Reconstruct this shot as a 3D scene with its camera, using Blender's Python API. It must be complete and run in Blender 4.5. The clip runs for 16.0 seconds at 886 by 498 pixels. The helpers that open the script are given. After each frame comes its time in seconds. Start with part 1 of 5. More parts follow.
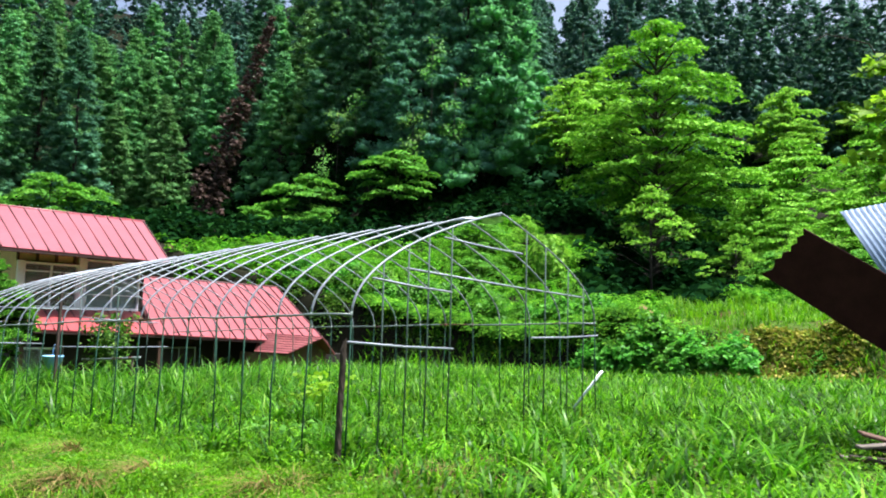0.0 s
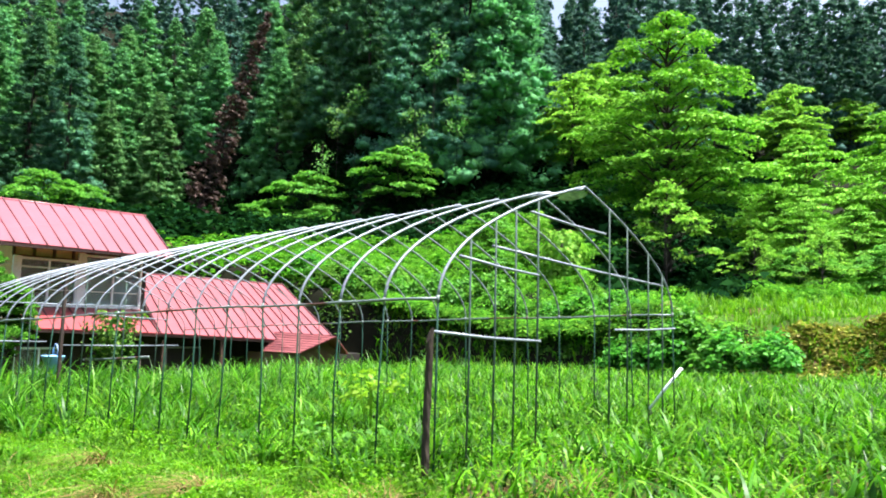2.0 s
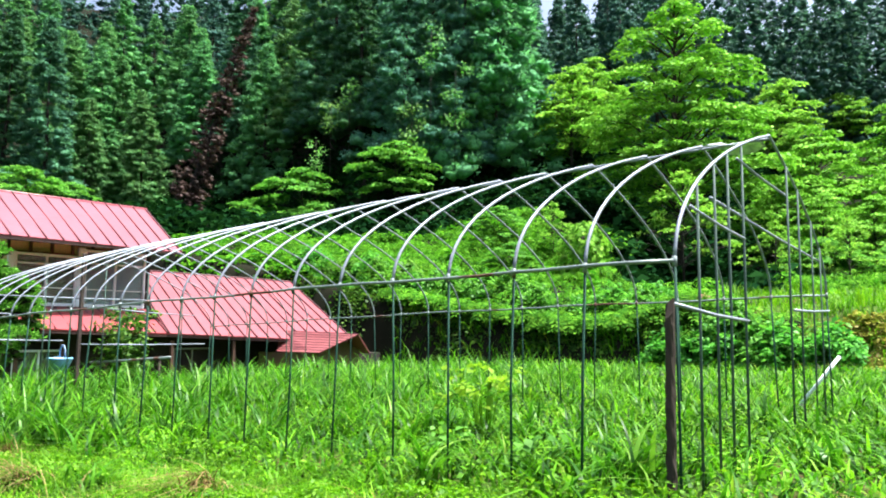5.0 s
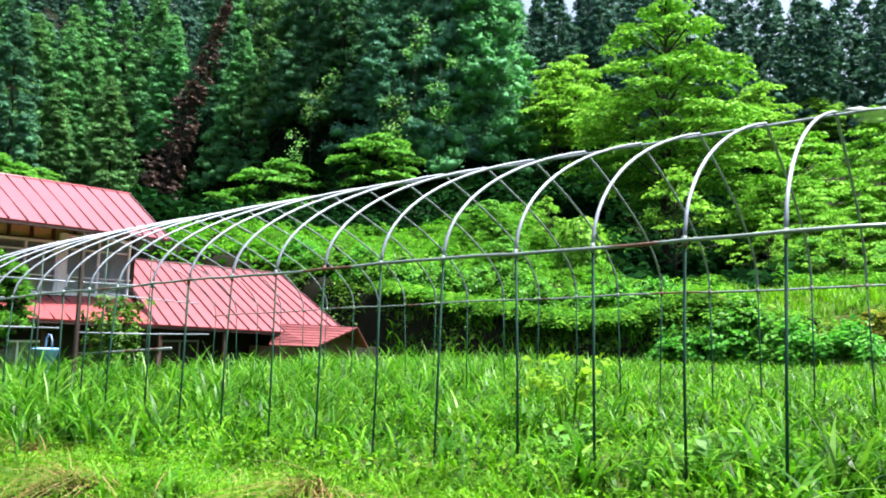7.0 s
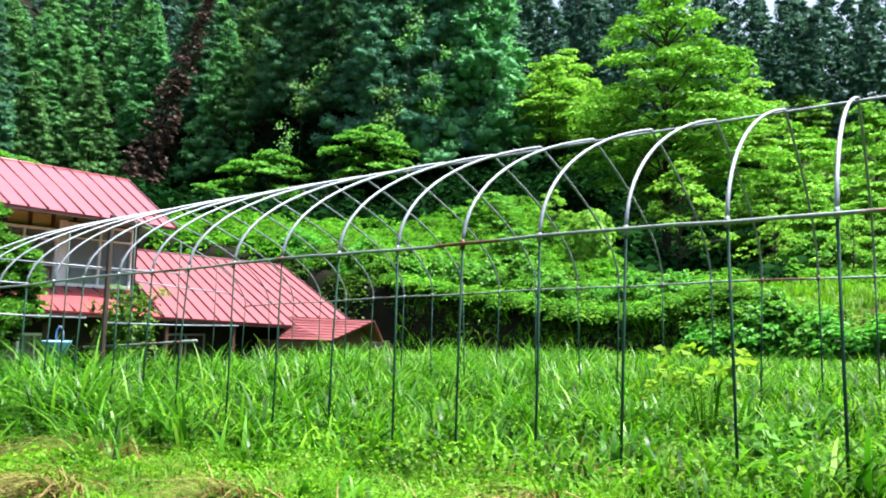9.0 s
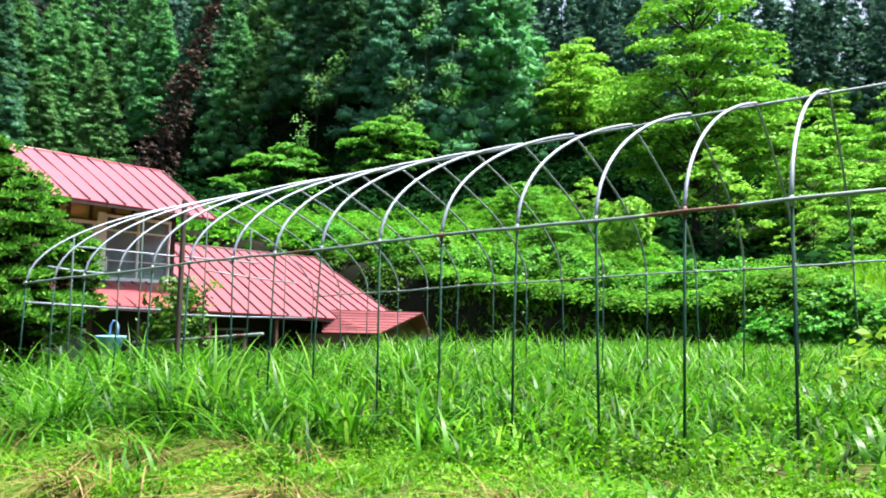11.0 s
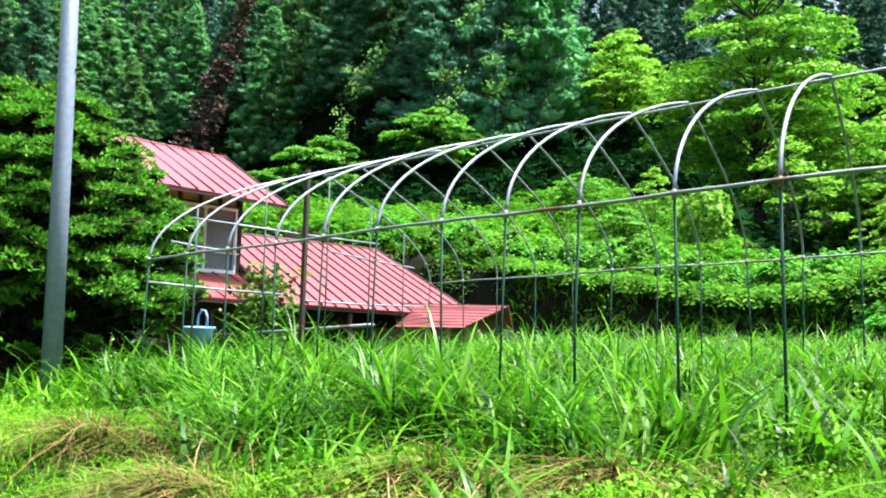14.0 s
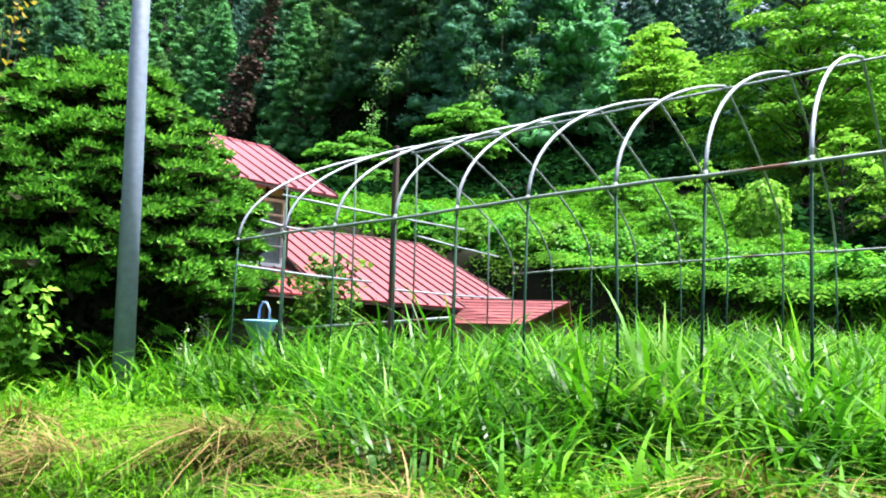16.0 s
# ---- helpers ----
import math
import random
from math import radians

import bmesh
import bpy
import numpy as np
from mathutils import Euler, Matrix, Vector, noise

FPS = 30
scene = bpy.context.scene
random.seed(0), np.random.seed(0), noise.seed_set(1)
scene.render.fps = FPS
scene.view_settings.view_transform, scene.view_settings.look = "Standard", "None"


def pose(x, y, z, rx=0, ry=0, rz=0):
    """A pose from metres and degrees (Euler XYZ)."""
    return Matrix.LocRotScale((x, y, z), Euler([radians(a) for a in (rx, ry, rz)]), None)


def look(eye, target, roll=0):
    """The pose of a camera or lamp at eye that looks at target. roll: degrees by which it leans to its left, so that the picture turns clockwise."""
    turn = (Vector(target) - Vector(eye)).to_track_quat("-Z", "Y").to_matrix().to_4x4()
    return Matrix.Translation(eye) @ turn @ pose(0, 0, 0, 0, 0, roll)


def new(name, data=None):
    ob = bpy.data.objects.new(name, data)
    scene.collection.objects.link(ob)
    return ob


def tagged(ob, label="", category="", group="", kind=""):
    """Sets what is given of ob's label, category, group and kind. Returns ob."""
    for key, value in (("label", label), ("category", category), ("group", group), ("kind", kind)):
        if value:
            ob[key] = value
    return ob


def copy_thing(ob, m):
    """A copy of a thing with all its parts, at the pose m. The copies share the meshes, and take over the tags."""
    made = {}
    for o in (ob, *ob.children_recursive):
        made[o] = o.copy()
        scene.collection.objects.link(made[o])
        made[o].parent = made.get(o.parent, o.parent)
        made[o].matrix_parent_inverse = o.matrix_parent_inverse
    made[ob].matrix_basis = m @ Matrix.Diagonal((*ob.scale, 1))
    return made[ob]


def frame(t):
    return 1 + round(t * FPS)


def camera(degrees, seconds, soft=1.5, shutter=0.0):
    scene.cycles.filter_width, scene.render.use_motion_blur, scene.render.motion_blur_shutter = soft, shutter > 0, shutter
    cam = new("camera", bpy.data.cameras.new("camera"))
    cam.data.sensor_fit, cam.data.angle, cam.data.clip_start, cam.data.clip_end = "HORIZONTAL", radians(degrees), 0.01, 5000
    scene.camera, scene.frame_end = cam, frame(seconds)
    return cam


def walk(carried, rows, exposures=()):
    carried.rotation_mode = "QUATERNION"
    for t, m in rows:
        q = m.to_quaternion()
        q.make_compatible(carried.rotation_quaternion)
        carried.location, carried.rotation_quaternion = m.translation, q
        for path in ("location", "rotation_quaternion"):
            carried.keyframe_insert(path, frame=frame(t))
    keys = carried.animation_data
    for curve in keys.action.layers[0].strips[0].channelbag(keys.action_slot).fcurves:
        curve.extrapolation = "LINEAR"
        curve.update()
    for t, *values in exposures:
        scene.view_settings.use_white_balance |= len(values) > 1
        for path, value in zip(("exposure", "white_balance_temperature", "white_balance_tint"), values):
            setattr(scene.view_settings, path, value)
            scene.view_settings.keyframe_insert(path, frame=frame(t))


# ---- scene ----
def aim(x, y, z, yaw, pitch, roll):
    a, p = radians(yaw), radians(pitch)
    eye = Vector((x, y, z))
    return look(eye, eye + Vector((-math.sin(a) * math.cos(p), math.cos(a) * math.cos(p), math.sin(p))), roll)


cam = camera(63.27, 16.0, 1.9)
PATH = [
    (0.0, aim(-4.914, -5.223, 1.454, -50.09, 5.79, 1.80)),
    (0.5, aim(-4.841, -4.890, 1.389, -50.16, 5.87, 1.71)),
    (1.0, aim(-4.772, -4.517, 1.362, -50.35, 5.89, 1.68)),
    (1.5, aim(-4.695, -4.122, 1.325, -50.56, 5.90, 1.66)),
    (2.0, aim(-4.585, -3.742, 1.298, -50.76, 5.91, 1.63)),
    (2.5, aim(-4.492, -3.364, 1.276, -51.00, 5.91, 1.54)),
    (3.0, aim(-4.434, -3.009, 1.231, -51.27, 6.00, 1.45)),
    (3.5, aim(-4.425, -2.650, 1.188, -51.65, 6.00, 1.52)),
    (4.0, aim(-4.420, -2.269, 1.146, -51.93, 6.04, 1.32)),
    (6.5, aim(-4.375, -0.437, 0.969, -54.04, 6.04, 1.09)),
    (7, aim(-4.362, -0.061, 0.924, -55.06, 5.98, 1.55)),
    (7.5, aim(-4.392, 0.318, 0.892, -55.72, 5.90, 1.64)),
    (8, aim(-4.410, 0.710, 0.861, -56.20, 5.79, 1.57)),
    (8.5, aim(-4.415, 1.091, 0.820, -56.69, 5.86, 1.54)),
    (9, aim(-4.426, 1.484, 0.792, -56.98, 5.75, 1.65)),
    (11.5, aim(-4.580, 3.391, 0.636, -56.74, 5.28, 0.99)),
    (12.0, aim(-4.554, 3.785, 0.597, -56.70, 5.34, 0.99)),
    (12.5, aim(-4.518, 4.187, 0.576, -56.46, 5.26, 1.01)),
    (13.0, aim(-4.482, 4.560, 0.549, -56.03, 5.21, 1.06)),
    (13.5, aim(-4.435, 4.912, 0.529, -55.66, 5.18, 1.20)),
    (14.0, aim(-4.412, 5.280, 0.479, -55.28, 5.23, 1.34)),
    (14.5, aim(-4.337, 5.628, 0.467, -54.85, 5.12, 1.38)),
    (15.0, aim(-4.268, 5.964, 0.439, -54.34, 5.08, 1.41)),
    (15.5, aim(-4.227, 6.271, 0.409, -53.89, 5.06, 1.38)),
    (16.0, aim(-4.249, 6.573, 0.349, -53.72, 5.17, 1.61)),
]
EXPOSURE = [(0, 1.45, 6250, 10), (1.0, 1.63, 6250, 10), (2.5, 1.85, 6250, 10), (4.0, 1.85, 6250, 10), (8.0, 1.79, 6250, 10), (12.5, 1.90, 6250, 10), (16.0, 2.02, 6250, 10)]
walk(cam, PATH, EXPOSURE)

# ---- world, sun ----
SUN_ELEV, SUN_AZ = 72.0, 142.0          # degrees; azimuth clockwise from +y
world = bpy.data.worlds.new("sky")
scene.world = world
world.use_nodes = True
wn = world.node_tree
bg = wn.nodes["Background"]
sky = wn.nodes.new("ShaderNodeTexSky")
sky.sky_type = "NISHITA"
sky.sun_disc = False
sky.sun_elevation, sky.sun_rotation = radians(SUN_ELEV), radians(SUN_AZ)
sky.air_density, sky.dust_density, sky.ozone_density = 1.0, 7.0, 1.0
wn.links.new(sky.outputs[0], bg.inputs[0])
bg.inputs[1].default_value = 0.10
sun = new("sun", bpy.data.lights.new("sun", "SUN"))
sun.data.energy, sun.data.angle, sun.data.color = 5.0, radians(4.0), (1.0, 0.965, 0.91)
e, a = radians(SUN_ELEV), radians(SUN_AZ)
sun.matrix_world = look((math.sin(a) * math.cos(e) * 50, math.cos(a) * math.cos(e) * 50, math.sin(e) * 50), (0, 0, 0))

# ---- materials ----
rng = np.random.default_rng(7)


def mat(name, rough=0.6, metal=0.0):
    m = bpy.data.materials.new(name)
    m.use_nodes = True
    b = m.node_tree.nodes["Principled BSDF"]
    b.inputs["Roughness"].default_value, b.inputs["Metallic"].default_value = rough, metal
    return m, m.node_tree, b


def noise_tex(nt, scale, detail=4.0, coord="Object", rough=0.6, stretch=None):
    tc = nt.nodes.new("ShaderNodeTexCoord")
    tex = nt.nodes.new("ShaderNodeTexNoise")
    tex.inputs["Scale"].default_value, tex.inputs["Detail"].default_value, tex.inputs["Roughness"].default_value = scale, detail, rough
    if stretch:
        mp = nt.nodes.new("ShaderNodeMapping")
        mp.inputs["Scale"].default_value = stretch
        nt.links.new(tc.outputs[coord], mp.inputs[0])
        nt.links.new(mp.outputs[0], tex.inputs["Vector"])
    else:
        nt.links.new(tc.outputs[coord], tex.inputs["Vector"])
    return tex.outputs["Fac"]


def ramp(nt, fac, stops):
    r = nt.nodes.new("ShaderNodeValToRGB")
    el = r.color_ramp.elements
    while len(el) < len(stops):
        el.new(0.5)
    for k, (p, c) in enumerate(stops):
        el[k].position, el[k].color = p, (*c, 1)
    nt.links.new(fac, r.inputs[0])
    return r.outputs[0]


def mix(nt, fac, a, b, how="MIX"):
    n = nt.nodes.new("ShaderNodeMix")
    n.data_type, n.blend_type = "RGBA", how
    for sock, val in ((n.inputs[0], fac), (n.inputs[6], a), (n.inputs[7], b)):
        if isinstance(val, (int, float)):
            sock.default_value = val
        elif isinstance(val, tuple):
            sock.default_value = (*val, 1)
        else:
            nt.links.new(val, sock)
    return n.outputs[2]


def bump(nt, b, fac, strength=0.3, dist=0.02):
    n = nt.nodes.new("ShaderNodeBump")
    n.inputs["Strength"].default_value, n.inputs["Distance"].default_value = strength, dist
    nt.links.new(fac, n.inputs["Height"])
    nt.links.new(n.outputs[0], b.inputs["Normal"])


def leaf_mat(name, stops, rough=0.5, trans=0.45, patch=0.35, tint=0.3, obj=0.0, gloss=0.15, relief=0.0):
    """Leaves: colour by leaf and by patch, light shining through."""
    m, nt, b = mat(name, rough)
    b.inputs["Specular IOR Level"].default_value = gloss
    geo = nt.nodes.new("ShaderNodeNewGeometry")
    col = ramp(nt, geo.outputs["Random Per Island"], stops)
    big = noise_tex(nt, patch, 3.0)
    dark = ramp(nt, big, [(0.3, (1 - tint,) * 3), (0.7, (1 + tint * 0.3,) * 3)])
    col = mix(nt, 1.0, col, dark, "MULTIPLY")
    if obj:
        oi = nt.nodes.new("ShaderNodeObjectInfo")
        hue = nt.nodes.new("ShaderNodeHueSaturation")
        for out, lo, hi in (("Hue", 0.5 - obj * 0.05, 0.5 + obj * 0.035), ("Value", 1 - obj * 0.4, 1 + obj * 0.4)):
            mr = nt.nodes.new("ShaderNodeMapRange")
            mr.inputs[3].default_value, mr.inputs[4].default_value = lo, hi
            nt.links.new(oi.outputs["Random"], mr.inputs[0])
            nt.links.new(mr.outputs[0], hue.inputs[out])
        nt.links.new(col, hue.inputs["Color"])
        col = hue.outputs[0]
    nt.links.new(col, b.inputs["Base Color"])
    if relief:
        fine = noise_tex(nt, relief, 5, rough=0.75)
        bump(nt, b, fine, 0.9, 0.35)
        col = mix(nt, 1.0, col, ramp(nt, fine, [(0.3, (0.5,) * 3), (0.65, (1.25,) * 3)]), "MULTIPLY")
        nt.links.new(col, b.inputs["Base Color"])
    tr = nt.nodes.new("ShaderNodeBsdfTranslucent")
    sat = mix(nt, 1.0, col, (1.14, 1.25, 0.8), "MULTIPLY")
    nt.links.new(sat, tr.inputs[0])
    ms = nt.nodes.new("ShaderNodeMixShader")
    ms.inputs[0].default_value = trans
    nt.links.new(b.outputs[0], ms.inputs[1])
    nt.links.new(tr.outputs[0], ms.inputs[2])
    nt.links.new(ms.outputs[0], nt.nodes["Material Output"].inputs[0])
    return m


G = lambda *s: [(p, c) for p, c in s]
# cedar blues raised to carry the haze of distance, most in the far needles
M_CEDAR = leaf_mat("cedar needles", G((0, (0.072, 0.210, 0.140)), (0.6, (0.106, 0.295, 0.182)), (1, (0.152, 0.390, 0.192))), trans=0.25, patch=0.3, tint=0.35, obj=0.6, relief=4.5, gloss=0.05)
M_FAR = leaf_mat("far cedar needles with haze tint", G((0, (0.056, 0.146, 0.142)), (0.6, (0.082, 0.212, 0.180)), (1, (0.118, 0.284, 0.192))), trans=0.25, patch=0.3, tint=0.35, obj=0.5, relief=4.5, gloss=0.05)
M_YOUNG_LIT = leaf_mat("young and sunlit cedar needles", G((0, (0.086, 0.265, 0.108)), (0.6, (0.134, 0.390, 0.140)), (1, (0.200, 0.490, 0.158))), trans=0.28, patch=0.3, tint=0.3, obj=0.5, relief=4.5, gloss=0.05)
M_DEAD = leaf_mat("withered needles", G((0, (0.060, 0.045, 0.040)), (0.7, (0.115, 0.070, 0.062)), (1, (0.140, 0.105, 0.080))), trans=0.2)
M_BROAD = leaf_mat("broad leaves", G((0, (0.086, 0.245, 0.030)), (0.6, (0.172, 0.425, 0.040)), (1, (0.270, 0.545, 0.062))), trans=0.2, patch=0.5, gloss=0.04)
M_LIGHT = leaf_mat("light broad leaves", G((0, (0.098, 0.250, 0.034)), (0.6, (0.196, 0.430, 0.048)), (1, (0.300, 0.530, 0.080))), trans=0.38, patch=0.5, gloss=0.04)
M_SHRUB = leaf_mat("shrub leaves", G((0, (0.045, 0.173, 0.024)), (0.6, (0.096, 0.302, 0.038)), (1, (0.172, 0.426, 0.062))), trans=0.4, patch=0.5, obj=0.35)
M_EDGE = leaf_mat("forest edge leaves", G((0, (0.056, 0.190, 0.026)), (0.6, (0.102, 0.304, 0.042)), (1, (0.170, 0.395, 0.050))), trans=0.35, patch=0.5, gloss=0.04)
# understorey green taken almost to black to paint in the canopy's shade
M_UNDER = leaf_mat("understorey leaves darkened as shade", G((0, (0.003, 0.015, 0.005)), (0.6, (0.006, 0.028, 0.008)), (1, (0.012, 0.046, 0.010))), trans=0.2, patch=0.3, rough=0.9, gloss=0.0)
M_YEW = leaf_mat("conifer sprays", G((0, (0.034, 0.126, 0.014)), (0.6, (0.080, 0.246, 0.026)), (1, (0.190, 0.440, 0.055))), trans=0.3, patch=2.2, tint=0.3, gloss=0.05)
M_FROND = leaf_mat("feathered leaves", G((0, (0.032, 0.140, 0.012)), (0.6, (0.082, 0.260, 0.015)), (1, (0.168, 0.392, 0.028))), trans=0.35, patch=0.6, tint=0.55, rough=0.65, gloss=0.03)
M_VINE = leaf_mat("vine leaves", G((0, (0.030, 0.138, 0.011)), (0.6, (0.077, 0.268, 0.015)), (1, (0.156, 0.408, 0.028))), trans=0.35, patch=0.5, tint=0.5, rough=0.65, gloss=0.03)
M_GRASS = leaf_mat("grass blades", G((0, (0.006, 0.030, 0.001)), (0.3, (0.032, 0.135, 0.004)), (0.65, (0.071, 0.240, 0.006)), (0.92, (0.150, 0.395, 0.012)), (1, (0.200, 0.330, 0.030))), rough=0.5, trans=0.4, patch=1.3, tint=0.65, gloss=0.13)
M_REED = leaf_mat("tall grass blades", G((0, (0.011, 0.061, 0.003)), (0.5, (0.042, 0.172, 0.005)), (0.9, (0.106, 0.295, 0.013)), (1, (0.178, 0.335, 0.048))), rough=0.40, trans=0.38, patch=0.7, tint=0.4, gloss=0.18)
M_WEED = leaf_mat("weed leaves", G((0, (0.050, 0.176, 0.003)), (0.6, (0.104, 0.290, 0.006)), (1, (0.178, 0.372, 0.012))), trans=0.4, patch=1.8, tint=0.6)
M_STRAW = leaf_mat("dry straw", G((0, (0.062, 0.049, 0.014)), (0.4, (0.182, 0.125, 0.046)), (0.7, (0.315, 0.240, 0.115)), (0.75, (0.069, 0.163, 0.013)), (1, (0.105, 0.212, 0.017))), trans=0.2, gloss=0.05)
# near-black colour for the shade deep inside the evergreen's crown
M_INNER_SHADE = leaf_mat("inner leaves darkened as shade", G((0, (0.014, 0.018, 0.010)), (1, (0.026, 0.030, 0.016))), trans=0.1, rough=0.9, gloss=0.0)
M_PETAL = leaf_mat("white petals", G((0, (0.6, 0.62, 0.55)), (1, (0.75, 0.75, 0.7))), trans=0.3)
M_CLIMB = leaf_mat("climbing shrub leaves", G((0, (0.02, 0.065, 0.008)), (0.6, (0.06, 0.17, 0.016)), (1, (0.15, 0.26, 0.04))), trans=0.35, patch=2.0, tint=0.4)
M_LIME = leaf_mat("young yellow-green leaves", G((0, (0.15, 0.30, 0.015)), (1, (0.25, 0.44, 0.03))), trans=0.5)
M_YELLOW = leaf_mat("yellow leaves", G((0, (0.218, 0.174, 0.017)), (1, (0.315, 0.242, 0.045))), trans=0.4)


def ground_mat():
    m, nt, b = mat("soil and moss", 0.95)
    b.inputs["Specular IOR Level"].default_value = 0.05
    n1, n2 = noise_tex(nt, 0.5, 6), noise_tex(nt, 9, 5)
    c = ramp(nt, n1, [(0.35, (0.03, 0.065, 0.01)), (0.5, (0.05, 0.10, 0.016)), (0.6, (0.06, 0.045, 0.02))])
    c2 = ramp(nt, n2, [(0.3, (0.5, 0.5, 0.5)), (0.7, (1.2, 1.15, 1.05))])
    nt.links.new(mix(nt, 1.0, c, c2, "MULTIPLY"), b.inputs["Base Color"])
    bump(nt, b, n2, 0.6, 0.05)
    return m


def zinc_mat(name, rust=0.0, base=(0.5, 0.53, 0.56), rough=0.42, metal=0.55, spec=0.5):
    m, nt, b = mat(name, rough, metal)
    b.inputs["Specular IOR Level"].default_value = spec
    n1 = noise_tex(nt, 14, 5)
    c = ramp(nt, n1, [(0.3, tuple(v * 0.72 for v in base)), (0.7, base)])
    if rust:
        n2 = noise_tex(nt, 1.1, 3, stretch=(3, 1, 3))
        f = ramp(nt, n2, [(0.62 - rust, (0, 0, 0)), (0.66 - rust, (1, 1, 1))])
        n3 = noise_tex(nt, 30, 4)
        rc = ramp(nt, n3, [(0.3, (0.05, 0.020, 0.014)), (0.7, (0.115, 0.042, 0.026))])
        c = mix(nt, f, c, rc)
    nt.links.new(c, b.inputs["Base Color"])
    bump(nt, b, n1, 0.15, 0.002)
    return m


def paint_mat(name, col, rough=0.5, vary=0.18, scale=2.0, stretch=None, metal=0.0, relief=0.1, spec=0.4):
    m, nt, b = mat(name, rough, metal)
    b.inputs["Specular IOR Level"].default_value = spec
    n1, n2 = noise_tex(nt, scale, 6, stretch=stretch), noise_tex(nt, scale * 9, 4, stretch=stretch)
    c = ramp(nt, n1, [(0.25, tuple(v * (1 - vary) for v in col)), (0.75, tuple(min(1, v * (1 + vary * 0.6)) for v in col))])
    c = mix(nt, 1.0, c, ramp(nt, n2, [(0.3, (0.86,) * 3), (0.7, (1.06,) * 3)]), "MULTIPLY")
    nt.links.new(c, b.inputs["Base Color"])
    bump(nt, b, n2, relief, 0.01)
    return m


M_GROUND = ground_mat()
# litter and bank soil, near black to hold the shade of the plants above
M_SHADE_FLOOR = paint_mat("litter and soil darkened for shade", (0.010, 0.011, 0.006), 0.95, 0.4, 0.7, relief=0.8, spec=0.05)
M_PIPE = zinc_mat("galvanised pipe", base=(0.225, 0.255, 0.31), rough=0.55, metal=0.3)
# legs: dark green stands in for dim light and reflected grass on the pipe
M_LEG = zinc_mat("galvanised leg with shade in the colour", base=(0.013, 0.052, 0.036), rough=0.7, metal=0.0, spec=0.15)
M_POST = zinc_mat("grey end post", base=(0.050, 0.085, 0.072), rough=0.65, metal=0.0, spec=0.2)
M_RAIL = zinc_mat("rusty galvanised rail", rust=0.05, base=(0.16, 0.20, 0.20), rough=0.5, metal=0.3)
M_POLE = zinc_mat("grey painted steel", base=(0.152, 0.195, 0.270), rough=0.5, metal=0.0)
M_ROOF = paint_mat("red painted sheet roof", (0.254, 0.064, 0.081), 0.4, 0.16, 0.9, relief=0.05)
# lower roof: deeper red than the upper one, for its weaker sky reflection
M_ROOF_LOW = paint_mat("red sheet toned for less sky sheen", (0.281, 0.051, 0.058), 0.45, 0.18, 0.9, relief=0.05)
M_PORCH = paint_mat("faded brownish red porch sheet", (0.25, 0.07, 0.073), 0.55, 0.25, 1.5, relief=0.1)
M_SEAM = paint_mat("red roof seam", (0.075, 0.026, 0.030), 0.6)
# wing: same roof red deepened in colour for the dimmer light on it
M_WING = paint_mat("pinkish red sheet, sky sheen toned down", (0.245, 0.052, 0.064), 0.45, 0.2, 0.9, relief=0.05)
M_FASCIA = paint_mat("dark brown fascia", (0.035, 0.015, 0.012), 0.8)
M_PLASTER = paint_mat("cream wall board", (0.66, 0.47, 0.28), 0.8, 0.2)
M_TIMBER = paint_mat("brown timber", (0.07, 0.035, 0.022), 0.75, 0.3, 6, (1, 1, 0.1))
# dark timber, lowered further to take in the deep shade under the eaves
M_DARKWALL = paint_mat("dark weathered boards, eave shade added", (0.016, 0.011, 0.009), 0.85, 0.35, 3, (1, 1, 0.15))
M_TAN = paint_mat("tan wall sheet", (0.117, 0.066, 0.035), 0.8, 0.25)
M_WHITE = paint_mat("white aluminium frame", (0.86, 0.92, 0.97), 0.4, 0.06)
M_GREYWOOD = paint_mat("grey weathered wood", (0.11, 0.095, 0.08), 0.85, 0.4, 4, (1, 1, 0.08), relief=0.5)
M_PROP = paint_mat("dark brown weathered timber", (0.055, 0.038, 0.032), 0.85, 0.4, 4, (1, 1, 0.08), relief=0.5)
M_DARKWOOD = paint_mat("dark weathered post", (0.050, 0.040, 0.033), 0.9, 0.45, 4, (1, 1, 0.08), relief=0.5, spec=0.1)
M_BARK = paint_mat("bark", (0.030, 0.024, 0.018), 0.9, 0.4, 5, (1, 1, 0.2), relief=0.6)
M_RUSTY = paint_mat("dark brown rusted sheet", (0.036, 0.0125, 0.012), 0.9, 0.35, 5, spec=0.05)
M_CORR = zinc_mat("blue-grey corrugated sheet", base=(0.165, 0.245, 0.390), rough=0.6, metal=0.1)
M_BLUE = paint_mat("light blue plastic", (0.2, 0.42, 0.68), 0.4, 0.1)
M_GREYFRAME = paint_mat("dull grey window frame", (0.22, 0.23, 0.22), 0.6)
M_CURTAIN = paint_mat("grey-blue curtain", (0.24, 0.38, 0.50), 0.9, 0.3, 3, (8, 8, 0.3))
M_DRYWEED = leaf_mat("half-withered weeds", G((0, (0.100, 0.130, 0.014)), (0.5, (0.240, 0.250, 0.045)), (0.8, (0.400, 0.330, 0.110)), (1, (0.180, 0.360, 0.030))), trans=0.3, patch=1.2, tint=0.6, gloss=0.04)
M_CLAY = paint_mat("bare red clay", (0.20, 0.095, 0.060), 0.95, 0.3, 4)


def glass_mat():
    m, nt, b = mat("window glass", 0.05)
    b.inputs["Base Color"].default_value = (0.75, 0.8, 0.82, 1)
    b.inputs["Transmission Weight"].default_value = 0.85
    b.inputs["IOR"].default_value = 1.45
    return m



